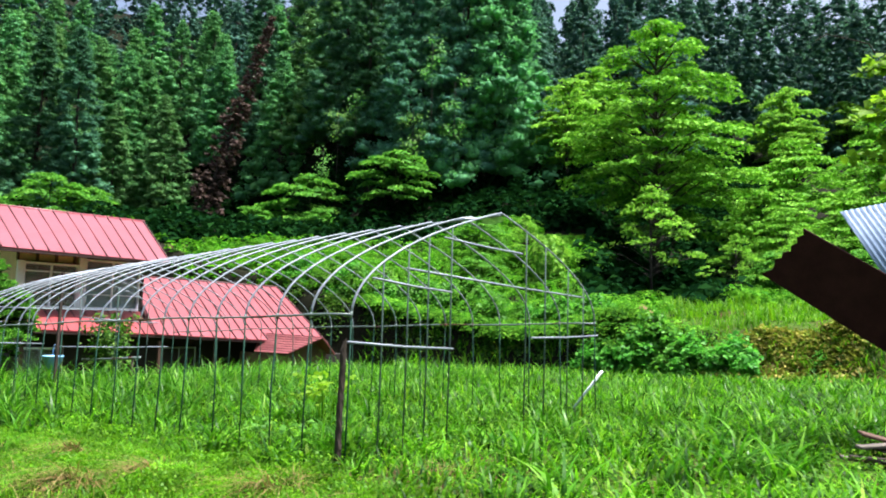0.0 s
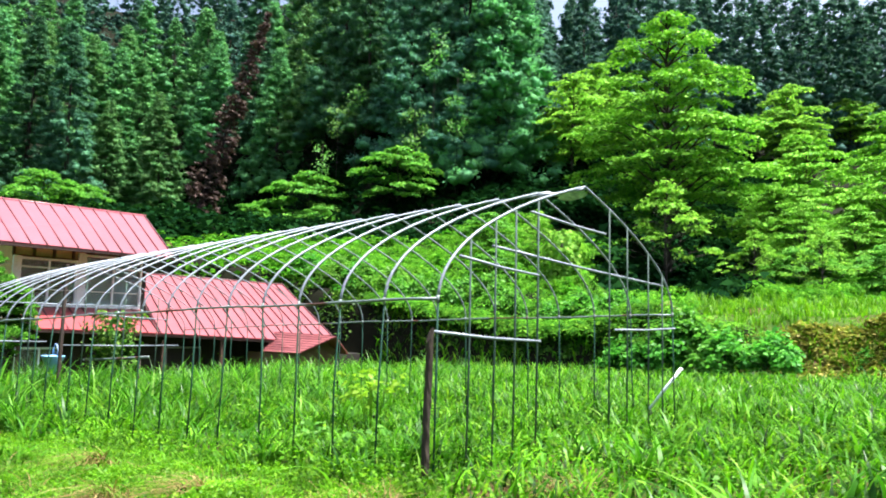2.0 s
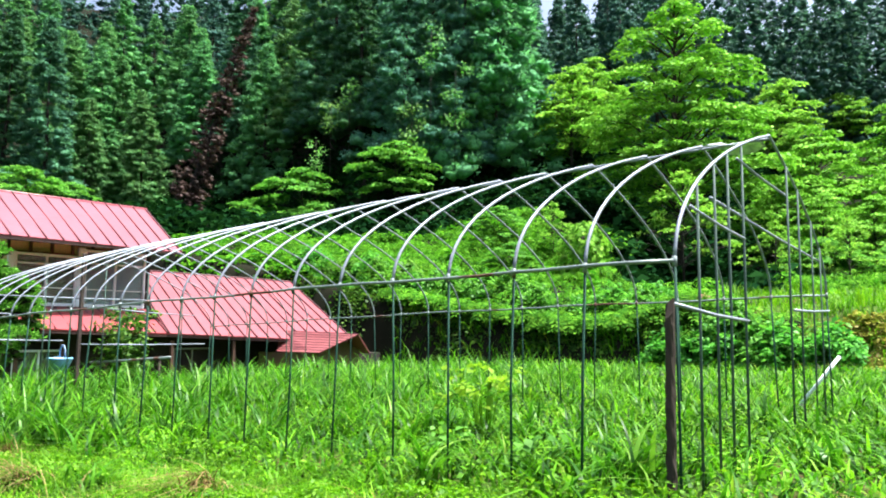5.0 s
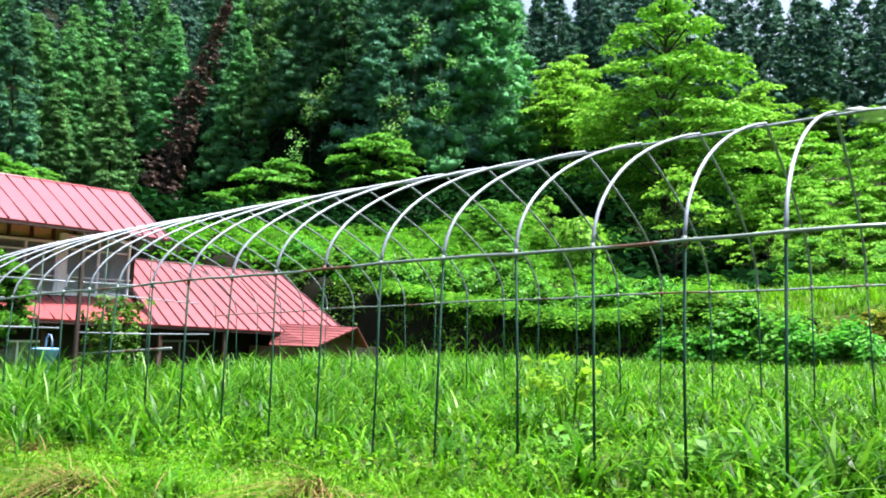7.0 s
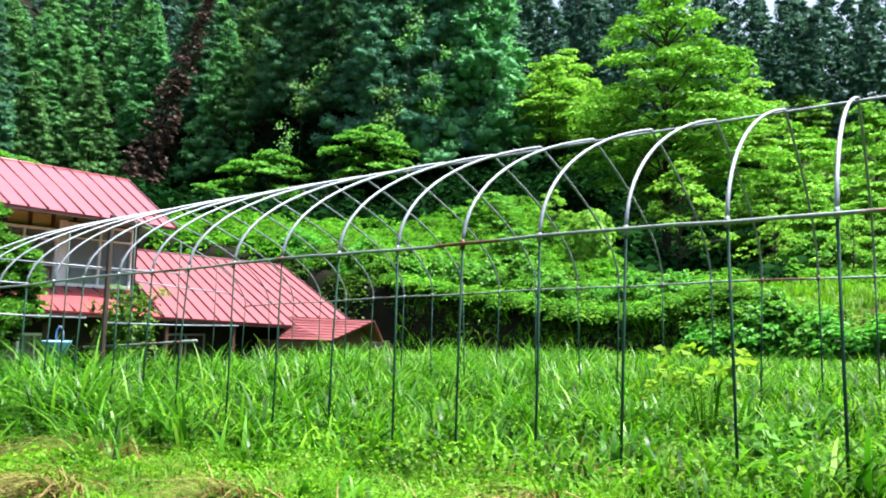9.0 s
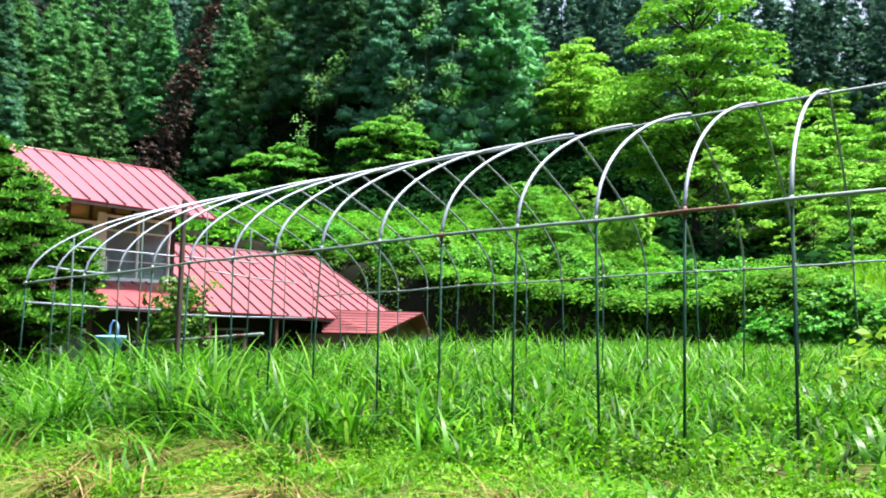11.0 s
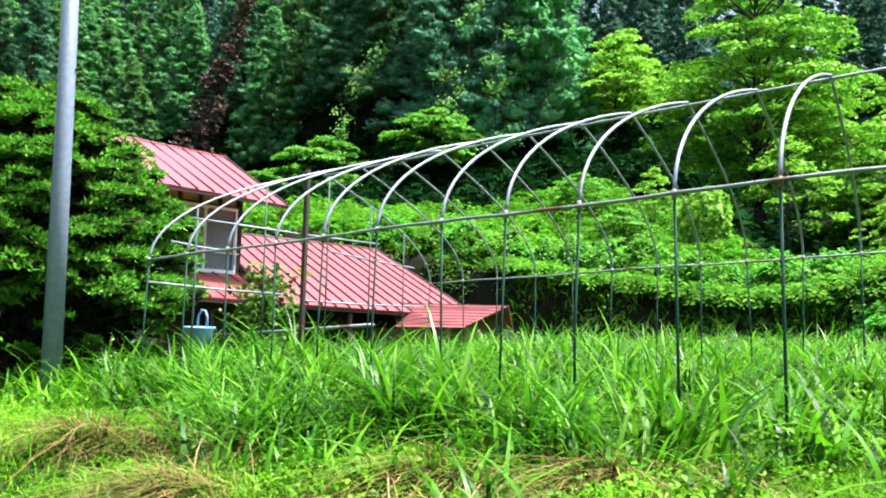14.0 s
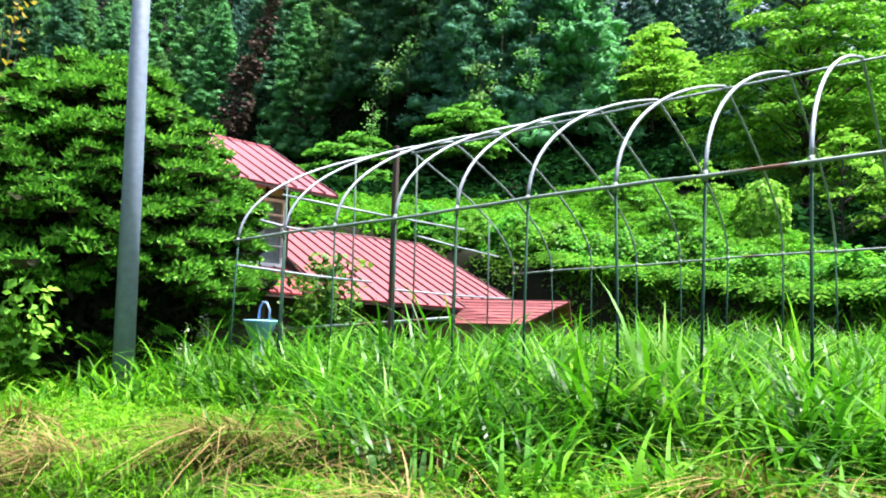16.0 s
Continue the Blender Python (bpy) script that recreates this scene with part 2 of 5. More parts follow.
def film_mat():
    m, nt, b = mat("clouded plastic film", 0.35)
    b.inputs["Base Color"].default_value = (0.62, 0.68, 0.74, 1)
    clear = nt.nodes.new("ShaderNodeBsdfTransparent")
    ms = nt.nodes.new("ShaderNodeMixShader")
    nt.links.new(ramp(nt, noise_tex(nt, 9, 4), [(0.35, (0.35,) * 3), (0.65, (0.8,) * 3)]), ms.inputs[0])
    nt.links.new(clear.outputs[0], ms.inputs[1])
    nt.links.new(b.outputs[0], ms.inputs[2])
    nt.links.new(ms.outputs[0], nt.nodes["Material Output"].inputs[0])
    return m


M_GLASS = glass_mat()
M_FILM = film_mat()


# ---- building helpers ----
def link_mesh(name, verts, faces, material, parent=None, label="", smooth=False):
    me = bpy.data.meshes.new(name)
    if isinstance(faces, np.ndarray):
        n, k = faces.shape
        me.vertices.add(len(verts))
        me.vertices.foreach_set("co", np.ascontiguousarray(verts, dtype=np.float32).ravel())
        me.loops.add(n * k)
        me.loops.foreach_set("vertex_index", np.ascontiguousarray(faces, dtype=np.int32).ravel())
        me.polygons.add(n)
        me.polygons.foreach_set("loop_start", np.arange(0, n * k, k, dtype=np.int32))
        me.update(calc_edges=True)
    else:
        me.from_pydata([tuple(v) for v in verts], [], faces)
        me.update()
    if smooth:
        me.polygons.foreach_set("use_smooth", np.ones(len(me.polygons), dtype=bool))
    me.materials.append(material)
    ob = new(name, me)
    if parent:
        ob.parent = parent
    return tagged(ob, label)


def part(name, bm, material, parent=None, label="", smooth=False):
    me = bpy.data.meshes.new(name)
    bm.to_mesh(me)
    bm.free()
    if smooth:
        for p in me.polygons:
            p.use_smooth = True
    me.materials.append(material)
    ob = new(name, me)
    if parent:
        ob.parent = parent
    return tagged(ob, label)


def thing(name, m, label, category, group="", kind=""):
    ob = new(name)
    ob.empty_display_size = 0.1
    ob.matrix_basis = m
    return tagged(ob, label, category, group, kind)


def add_box(bm, c, s, rot=None, bev=0.0):
    """A box at centre c with sizes s, edges bevelled, added to bm."""
    m = Matrix.Translation(c) @ (rot.to_4x4() if rot else Matrix()) @ Matrix.Diagonal((*s, 1))
    r = bmesh.ops.create_cube(bm, size=1.0, matrix=m)
    if bev:
        ed = {e for v in r["verts"] for e in v.link_edges}
        bmesh.ops.bevel(bm, geom=list(ed), offset=bev, segments=1, affect="EDGES", clamp_overlap=True)
    return bm


def box(c, s, rot=None, bev=0.006):
    return add_box(bmesh.new(), c, s, rot, bev)


def tube_data(path, r, sides=8, cap=True):
    """Vertices and faces of a round bar along a path; r may be one radius or one for each point."""
    P = [Vector(p) for p in path]
    rr = r if isinstance(r, (list, tuple)) else [r] * len(P)
    V, F = [], []
    up = None
    for i, p in enumerate(P):
        d = (P[min(i + 1, len(P) - 1)] - P[max(i - 1, 0)]).normalized()
        if up is None:
            up = d.orthogonal().normalized()
        up = (up - d * up.dot(d)).normalized()
        side = d.cross(up)
        for k in range(sides):
            t = 2 * math.pi * k / sides
            V.append(p + (up * math.cos(t) + side * math.sin(t)) * rr[i])
    for i in range(len(P) - 1):
        for k in range(sides):
            a0, b0 = i * sides + k, i * sides + (k + 1) % sides
            F.append((a0, b0, b0 + sides, a0 + sides))
    if cap:
        F.append(tuple(range(sides - 1, -1, -1)))
        F.append(tuple((len(P) - 1) * sides + k for k in range(sides)))
    return V, F


def tube(name, path, r, material, parent=None, sides=8, label=""):
    V, F = tube_data(path, r, sides)
    return link_mesh(name, V, F, material, parent, label, smooth=True)


def unit(v):
    return v / np.maximum(np.linalg.norm(v, axis=1, keepdims=True), 1e-9)


def leaves_data(C, N, size, r, aspect=0.5, fold=0.15):
    """Diamond leaves with a folded midrib, centred at C, facing N."""
    n = len(C)
    N = unit(N)
    T = unit(np.cross(N, r.normal(size=(n, 3))))
    B = np.cross(N, T)
    s = (size if isinstance(size, np.ndarray) else np.full(n, size))[:, None]
    V = np.stack([C - T * s * 0.5, C + B * s * aspect * 0.5 + N * s * fold, C + T * s * 0.5 - N * s * fold * 0.6, C - B * s * aspect * 0.5 + N * s * fold], 1).reshape(-1, 3)
    return V, np.arange(4 * n).reshape(n, 4)


OCT_V = np.array([(1, 0, 0), (-1, 0, 0), (0, 1, 0), (0, -1, 0), (0, 0, 1), (0, 0, -1)], float)
OCT_F = np.array([(0, 2, 4), (2, 1, 4), (1, 3, 4), (3, 0, 4), (2, 0, 5), (1, 2, 5), (3, 1, 5), (0, 3, 5)])


def puffs_data(C, S, r, rough=0.28):
    """Small uneven tufts of needles at C with half sizes S."""
    n = len(C)
    a = r.random(n) * 6.283
    ca, sa = np.cos(a)[:, None], np.sin(a)[:, None]
    B = np.stack([OCT_V[None, :, 0] * ca - OCT_V[None, :, 1] * sa, OCT_V[None, :, 0] * sa + OCT_V[None, :, 1] * ca, np.repeat(OCT_V[None, :, 2], n, 0)], -1)
    V = C[:, None] + B * S[:, None] * (1 + rough * r.normal(size=(n, 6, 1)))
    return V.reshape(-1, 3), (np.arange(n)[:, None, None] * 6 + OCT_F[None]).reshape(-1, 3)


def finer_octahedron():
    V, F, mid = [tuple(v) for v in OCT_V], [], {}
    for f in OCT_F:
        m = []
        for a, b in ((f[0], f[1]), (f[1], f[2]), (f[2], f[0])):
            k = (min(a, b), max(a, b))
            if k not in mid:
                p = np.array(V[a]) + np.array(V[b])
                mid[k] = len(V)
                V.append(tuple(p / np.linalg.norm(p)))
            m.append(mid[k])
        F += [(f[0], m[0], m[2]), (f[1], m[1], m[0]), (f[2], m[2], m[1]), tuple(m)]
    return np.array(V, float), np.array(F)


TUFT_V, TUFT_F = finer_octahedron()


def tufts_data(C, S, r, rough=0.16):
    """Rounded lumpy tufts of foliage at C with half sizes S."""
    n = len(C)
    a = r.random(n) * 6.283
    ca, sa = np.cos(a)[:, None], np.sin(a)[:, None]
    B = np.stack([TUFT_V[None, :, 0] * ca - TUFT_V[None, :, 1] * sa, TUFT_V[None, :, 0] * sa + TUFT_V[None, :, 1] * ca, np.repeat(TUFT_V[None, :, 2], n, 0)], -1)
    V = C[:, None] + B * S[:, None] * (1 + rough * r.normal(size=(n, 18, 1)))
    return V.reshape(-1, 3), (np.arange(n)[:, None, None] * 18 + TUFT_F[None]).reshape(-1, 3)


def sprays_data(C, D, B):
    """Pointed leaflets from C along the vectors D, B to each side."""
    V = np.stack([C, C + D * 0.45 + B, C + D, C + D * 0.45 - B], 1).reshape(-1, 3)
    return V, np.arange(len(V)).reshape(-1, 4)


def tris(F):
    return np.concatenate([F[:, [0, 1, 2]], F[:, [0, 2, 3]]])


def smooth(t):
    t = np.clip(t, 0, 1)
    return t * t * (3 - 2 * t)


def wave(x, y, s, k=0):
    """Soft unevenness, about -1 to 1."""
    return (np.sin(x * 1.7 / s + k + 1.3 * np.sin(y * 1.1 / s + 2 * k)) + np.sin(y * 1.9 / s - k + 1.1 * np.sin(x * 0.9 / s)) + np.sin((x + y) * 1.2 / s + 3 * k)) / 3


def wood_edge(th):
    """Distance at which the steep wooded slope begins, by compass angle in degrees."""
    return 47 + 43 * smooth((46 - th) / 20)


def height(x, y):
    """The ground: a terraced field that falls along the road, a bank, and the wooded hillside."""
    x, y = np.asarray(x, float), np.asarray(y, float)
    zf = -0.0436 * np.clip(y, -14, 15) + 0.03 * wave(x, y, 1.3) + 0.075 * wave(x, y, 0.33, 4) * smooth((-0.6 - x) / 0.6)
    zr = -0.1 - 0.0932 * (np.clip(y, -14, 18) + 5.2)
    edge = -2.25 + 0.2 * wave(y, x * 0, 1.5)
    b = smooth((edge - x) / 1.3)
    z = zf * (1 - b) + zr * b
    pad = smooth((y - 14) / 2.5) * smooth((x - 2.0) / 2.5) * smooth((18.5 - x) / 1.5)
    z = z * (1 - pad) - 1.6 * pad
    near = smooth((7 - y) / 4)
    foot = 17.3 + 0.5 * wave(y, y * 0, 3.0) - 0.04 * np.clip(y - 3, 0, 30) + 0.35 * near * wave(y, x * 0.5, 0.55, 2)
    t = smooth((x - foot) / (1.3 + 0.9 * near))
    z = z * (1 - t) + (1.0 - 0.012 * np.clip(y, -20, 30) + 0.75 * (1 + 0.3 * wave(y, x, 0.6, 1)) * smooth((10 - y) / 4) * (1 - smooth((x - 24) / 8))) * t
    r = np.hypot(x, y)
    th = np.degrees(np.arctan2(x, y))
    edge = wood_edge(th)
    steep = 0.76 - 0.24 * smooth((th - 46) / 14) - 0.10 * smooth((th - 70) / 12)
    lift = 0.27 + 0.08 * smooth((th - 48) / 10) - 0.20 * smooth((th - 64) / 8)
    hill = lift * np.clip(r - 21, 0, 26) + 0.06 * np.clip(np.minimum(r, edge) - 47, 0, 60) + steep * np.clip(r - edge, 0, 80) + 0.1 * np.clip(r - edge - 80, 0, 400)
    hill = hill * smooth((x + 6) / 22) + 0.25 * np.clip(y - 34, 0, 90) * (1 - smooth((x + 6) / 22))
    return z + hill + 0.35 * wave(x, y, 6.0) * smooth((r - 24) / 14)


def hz(x, y):
    return float(height(x, y))


# ---- ground ----
gx = np.concatenate([np.arange(-90, -6, 4), np.arange(-6, 24, 0.25), np.arange(24, 62, 1.5), np.arange(62, 330, 7)])
gy = np.concatenate([np.arange(-120, -9, 5), np.arange(-9, 26, 0.3), np.arange(26, 80, 1.6), np.arange(80, 380, 8)])
X, Y = np.meshgrid(gx, gy)
Z = height(X, Y)
nx, ny = len(gx), len(gy)
I = (np.arange(ny - 1)[:, None] * nx + np.arange(nx - 1)[None]).ravel()
ground = link_mesh("ground", np.stack([X, Y, Z], -1).reshape(-1, 3), np.stack([I, I + 1, I + 1 + nx, I + nx], 1), M_GROUND, smooth=True)
ground.data.materials.append(M_SHADE_FLOOR)
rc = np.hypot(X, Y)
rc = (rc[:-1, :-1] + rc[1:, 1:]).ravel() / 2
# painted shade: wood floor, soil below the undergrowth, face of the overhung bank
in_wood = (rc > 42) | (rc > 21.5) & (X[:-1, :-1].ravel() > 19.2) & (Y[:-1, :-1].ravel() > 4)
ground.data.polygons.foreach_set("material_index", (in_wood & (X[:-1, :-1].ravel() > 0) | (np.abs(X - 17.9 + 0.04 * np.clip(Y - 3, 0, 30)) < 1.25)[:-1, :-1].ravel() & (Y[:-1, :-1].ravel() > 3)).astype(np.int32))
tagged(ground, "uneven mossy soil of a sloping field and hillside", "ground", kind="structure")

# ---- pipe greenhouse frame ----
HW, RISE, KNEE, SP = 2.515, 1.36, 1.5, 0.6      # half width, rise over the shoulder, shoulder height, hoop spacing
NUDGE = (0.04, 0.05, 0.01, 0, -0.03, -0.02, -0.02, -0.01, -0.025, -0.035, 0.01, 0.01, 0.04, 0, -0.045, -0.015, -0.025, -0.04, 0.01, 0.03, 0.06)
SLOPE = -0.0262 / 0.6
hoop_y = [i * SP + NUDGE[i] for i in range(21)]


def knee_z(y):
    yy = y / SP
    return KNEE + SLOPE * y - 0.043 * ((yy - 10) ** 2 / 100 - 1)


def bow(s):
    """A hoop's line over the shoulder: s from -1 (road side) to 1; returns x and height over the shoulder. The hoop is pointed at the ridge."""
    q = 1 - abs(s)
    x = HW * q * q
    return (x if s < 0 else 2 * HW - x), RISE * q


def bow_z(x):
    return RISE * math.sqrt(max(min(x, 2 * HW - x), 0) / HW)


house_frame = thing("greenhouse_frame", pose(0, 0, 0), "bare galvanised pipe greenhouse frame without cover, standing in grass", "greenhouse frame")
for i, y in enumerate(hoop_y):
    kz = knee_z(y)
    j = [rng.normal(0, 0.006) for _ in range(4)]
    pts = []
    for s in np.linspace(-1, 1, 33):
        x, z = bow(s)
        pts.append((x + j[0] * (1 - abs(s)), y + j[1] * (1 - abs(s)), kz + z + j[2] * (1 - abs(s))))
    tube("hoop", pts, 0.013, M_PIPE, house_frame, 8)
    for x, lean in ((0.0, -0.025), (2 * HW, 0.02)):
        gz = hz(x, y) - 0.12
        lx, ly = lean + rng.normal(0, 0.018), rng.normal(0, 0.03)
        bend = rng.normal(0, 0.012)
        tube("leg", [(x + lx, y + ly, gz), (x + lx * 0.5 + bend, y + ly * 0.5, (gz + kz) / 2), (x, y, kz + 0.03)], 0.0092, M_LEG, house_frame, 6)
        tube("clamp", [(x - 0.006, y, kz - 0.035), (x - 0.006, y, kz + 0.03)], 0.0165, M_RAIL, house_frame, 6)
for x, off in ((0.0, -0.022), (2 * HW, 0.022)):
    pts = [(x + off, y + d, knee_z(y + d) + 0.008 * math.sin(y * 2.3 + d * 5)) for y in hoop_y[:-1] for d in (0, 0.3)] + [(x + off, hoop_y[-1] + 0.03, knee_z(hoop_y[-1]))]
    tube("side_rail", pts, 0.0125, M_RAIL, house_frame, 6)
tube("ridge_pipe", [(HW, y, knee_z(y) + RISE - 0.03) for y in hoop_y], 0.0125, M_PIPE, house_frame, 6)


def gable(y, posts, bars):
    for x, top, r in posts:
        z1 = knee_z(y) + (top if top else bow_z(x) - 0.01)
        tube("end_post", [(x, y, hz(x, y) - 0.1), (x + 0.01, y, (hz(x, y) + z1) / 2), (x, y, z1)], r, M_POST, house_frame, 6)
    for (x0, z0, y0), (x1, z1, y1) in bars:
        tube("cross_bar", [(x0, y + y0, z0), ((x0 + x1) / 2, y + (y0 + y1) / 2, (z0 + z1) / 2 - 0.012), (x1, y + y1, z1)], 0.013, M_PIPE, house_frame, 6)


gable(0.03, ((0.42, 0, 0.0095), (0.8, 0, 0.0095), (1.13, 0, 0.010), (1.53, 0, 0.010), (3.1, 0, 0.010), (3.58, 0, 0.0095), (4.2, 0, 0.009), (4.65, 0, 0.009)),
      (((0.27, 1.88, 0), (1.55, 1.80, 0)), ((1.4, 2.42, 0), (3.0, 2.38, 0)), ((0.8, 2.02, 0.03), (4.75, 1.88, 0.03)), ((-0.05, 1.23, 0), (1.6, 1.15, 0)), ((3.25, 1.28, 0), (5.1, 1.32, 0))))
gable(12.05, ((0.55, 0, 0.012), (1.53, 0, 0.012), (2.62, 0, 0.012), (3.5, 0, 0.012), (4.3, 0, 0.011)),
      (((0.0, 0.75, 0.03), (1.9, 0.69, 0.03)), ((0.5, 1.48, 0), (3.7, 1.49, 0)), ((0.25, 1.2, 0.02), (1.0, 1.16, 0.02)), ((2.7, 1.3, 0.02), (4.6, 1.2, 0.02)), ((2.2, 0.62, 0.03), (4.9, 0.6, 0.03))))
# a rag of plastic film left on the ridge
V, F = [], []
for i in range(9):
    for j in range(8):
        t_ = (j / 7 - 0.4) * 0.075
        x, z = bow(-abs(t_)) if t_ < 0 else bow(abs(t_))
        yy = 0.12 + i * 0.055 * (1 - 0.25 * math.sin(j * 1.3))
        V.append((x, yy, knee_z(yy) + z + 0.012 - 0.05 * math.sin(i / 8 * math.pi) * (0.6 + 0.4 * math.sin(j))))
    if i:
        F += [((i - 1) * 8 + j, (i - 1) * 8 + j + 1, i * 8 + j + 1, i * 8 + j) for j in range(7)]
link_mesh("plastic_film", V, F, M_FILM, house_frame, "torn clouded plastic film", smooth=True)
# a loose leaning end of pipe at the far side
tube("loose_pipe", [(5.1, -0.06, 0.79), (5.05, 0.15, 0.50), (5.0, 0.36, 0.21)], 0.022, M_WHITE, house_frame, 6)

# wooden posts
post = thing("wooden_post", pose(-0.09, 0.05, hz(-0.09, 0.05)), "dark weathered split wooden post beside the hoop leg", "post")
bm = box((0, 0, 0.52), (0.052, 0.05, 1.42), bev=0.009)
bmesh.ops.subdivide_edges(bm, edges=[e for e in bm.edges if abs(e.verts[0].co.z - e.verts[1].co.z) > 1], cuts=22)
for v in bm.verts:
    if v.co.z > 1.15:
        v.co.z += 0.05 * math.sin(v.co.x * 60) - 0.03 * (v.co.y > 0)
    v.co.x += 0.02 * v.co.z - 0.01 + rng.normal(0, 0.0035) + 0.004 * math.sin(v.co.z * 9)
    v.co.y += rng.normal(0, 0.0035)
part("shaft", bm, M_DARKWOOD, post)
tpost = thing("timber_prop", pose(2.16, 12.0, hz(2.16, 12.0)), "tall dark weathered square timber propping the ridge", "post")
zt = knee_z(12.0) + RISE - 0.02 - hz(2.16, 12.0)
part("shaft", box((0, 0, zt / 2 - 0.05), (0.062, 0.06, zt + 0.1), bev=0.008), M_PROP, tpost)

# ---- steel pole ----
pole = thing("steel_pole", pose(-0.03, 13.8, hz(-0.03, 13.8)), "tall tapered grey steel pole standing in grass", "pole")
tube("shaft", [(0, 0, -0.2), (-0.05, 0, 2.5), (-0.17, 0, 8.6)], [0.112, 0.1, 0.075], M_POLE, pole, 24)
for z, t in ((2.35, -0.6), (3.9, -0.9)):
    V, F = tube_data([(-0.02 * z + 0.098 * math.cos(t) , 0.098 * math.sin(t), z), (-0.02 * z + 0.112 * math.cos(t), 0.112 * math.sin(t), z)], 0.012, 8)
    link_mesh("bolt", V, F, M_RUSTY, pole)

# ---- farmhouse ----
HA = radians(-3.5)
farm = thing("farmhouse", Matrix.Translation((9.6, 20.4, -1.6)) @ Matrix.Rotation(HA, 4, "Z"), "two-storey wooden farmhouse with red sheet metal roofs", "house")
# local axes: x along the house, y away from the road, z up; origin at the front corner under the upper storey's end


def roof_slope(name, p00, p10, p11, p01, seams, parent, thick=0.05, sheet=None, rib=1.0):
    """A sheet roof plane: p00, p10 along the eave, p01, p11 along the ridge; standing seams from eave to ridge."""
    a, b, c, d = (Vector(p) for p in (p00, p10, p11, p01))
    nrm = (b - a).cross(d - a).normalized()
    if nrm.z < 0:
        nrm = -nrm
    V = [a, b, c, d] + [p - nrm * thick for p in (a, b, c, d)]
    slab = link_mesh(name, V, [(0, 1, 2, 3), (7, 6, 5, 4), (0, 4, 5, 1), (1, 5, 6, 2), (2, 6, 7, 3), (3, 7, 4, 0)], sheet or M_ROOF, parent)
    for k in range(seams + 1):
        f = k / seams
        f = min(max(f, 0.006), 0.994)
        lo, hi = a.lerp(b, f), d.lerp(c, f)
        ax = (b - a).normalized()
        w, h = 0.024 * rib, 0.05 * rib
        V = []
        for q in (lo, hi):
            V += [q - ax * w, q + ax * w, q + ax * w * 0.6 + nrm * h, q - ax * w * 0.6 + nrm * h]
        link_mesh("seam", V, [(0, 4, 5, 1), (1, 5, 6, 2), (2, 6, 7, 3), (3, 7, 4, 0), (0, 1, 2, 3), (7, 6, 5, 4)], M_SEAM, slab)
    return slab


def fbox(name, c, s, material, parent=farm, label="", bev=0.006):
    return part(name, box(c, s, bev=bev), material, parent, label)


# upper storey: front wall at y = YW from x = UL to UR, ridge at y = 3.4
UL, UR, EZ, RZ, YW = -5.0, -0.5, 5.0, 6.87, 1.4
UC, UW = (UL + UR) / 2, UR - UL
roof_slope("upper_roof", (UL - 2.4, -0.45, EZ + 0.04), (-0.3, -0.45, EZ - 0.03), (0.25, 3.4, RZ), (UL - 2.4, 3.4, RZ - 0.08), 15, farm)
roof_slope("upper_roof_back", (UL - 2.4, 7.4, EZ), (0.25, 7.4, EZ), (0.25, 3.4, RZ), (UL - 2.4, 3.4, RZ - 0.08), 15, farm)
tube("ridge_cap", [(UL - 2.4, 3.4, RZ - 0.08), (0.27, 3.4, RZ)], 0.05, M_ROOF, farm, 8)
part("fascia", box((-3.85, -0.42, EZ - 0.07), (7.1, 0.035, 0.09)), M_FASCIA, farm)
for k in range(12):
    x = -7.2 + k * 0.62
    V = [(x + d, y, z + h) for d in (-0.03, 0.03) for y, z in ((-0.36, EZ - 0.02), (YW + 0.1, EZ + 0.9)) for h in (-0.1, -0.04)]
    link_mesh("rafter", V, [(0, 1, 3, 2), (6, 7, 5, 4), (0, 4, 5, 1), (2, 3, 7, 6), (0, 2, 6, 4), (1, 5, 7, 3)], M_TIMBER, farm)
fbox("upper_wall", (UC, YW + 2.58, 4.15), (UW - 0.1, 5.0, 3.2), M_PLASTER)
V = [(UL + 0.1, 1.5, 5.7), (UL + 0.1, 6.2, 5.5), (UL + 0.1, 3.4, 6.68), (UR - 0.1, 1.5, 5.7), (UR - 0.1, 6.2, 5.5), (UR - 0.1, 3.4, 6.72)]
link_mesh("gable_wall", V, [(0, 2, 1), (3, 4, 5), (0, 3, 5, 2), (1, 2, 5, 4), (0, 1, 4, 3)], M_PLASTER, farm)
for k in range(8):
    zb = 5.02 if k < 4 else 4.77
    fbox("timber_stud", (UR - 0.06 - k * (UW - 0.12) / 7, YW + 0.02, (zb + 5.7) / 2), (0.08, 0.10, 5.7 - zb), M_TIMBER)
fbox("timber_beam", (-1.6, YW + 0.02, 4.99), (2.1, 0.11, 0.06), M_TIMBER)
fbox("timber_beam", (-3.83, YW + 0.02, 4.745), (2.26, 0.11, 0.05), M_TIMBER)
fbox("corner_post", (UR - 0.045, YW + 0.01, 4.2), (0.13, 0.14, 2.3), M_DARKWALL)
fbox("white_post", (-2.8, YW - 0.02, 4.04), (0.22, 0.12, 1.9), M_WHITE)
fbox("white_post", (-4.85, YW - 0.02, 3.92), (0.2, 0.12, 1.66), M_WHITE)
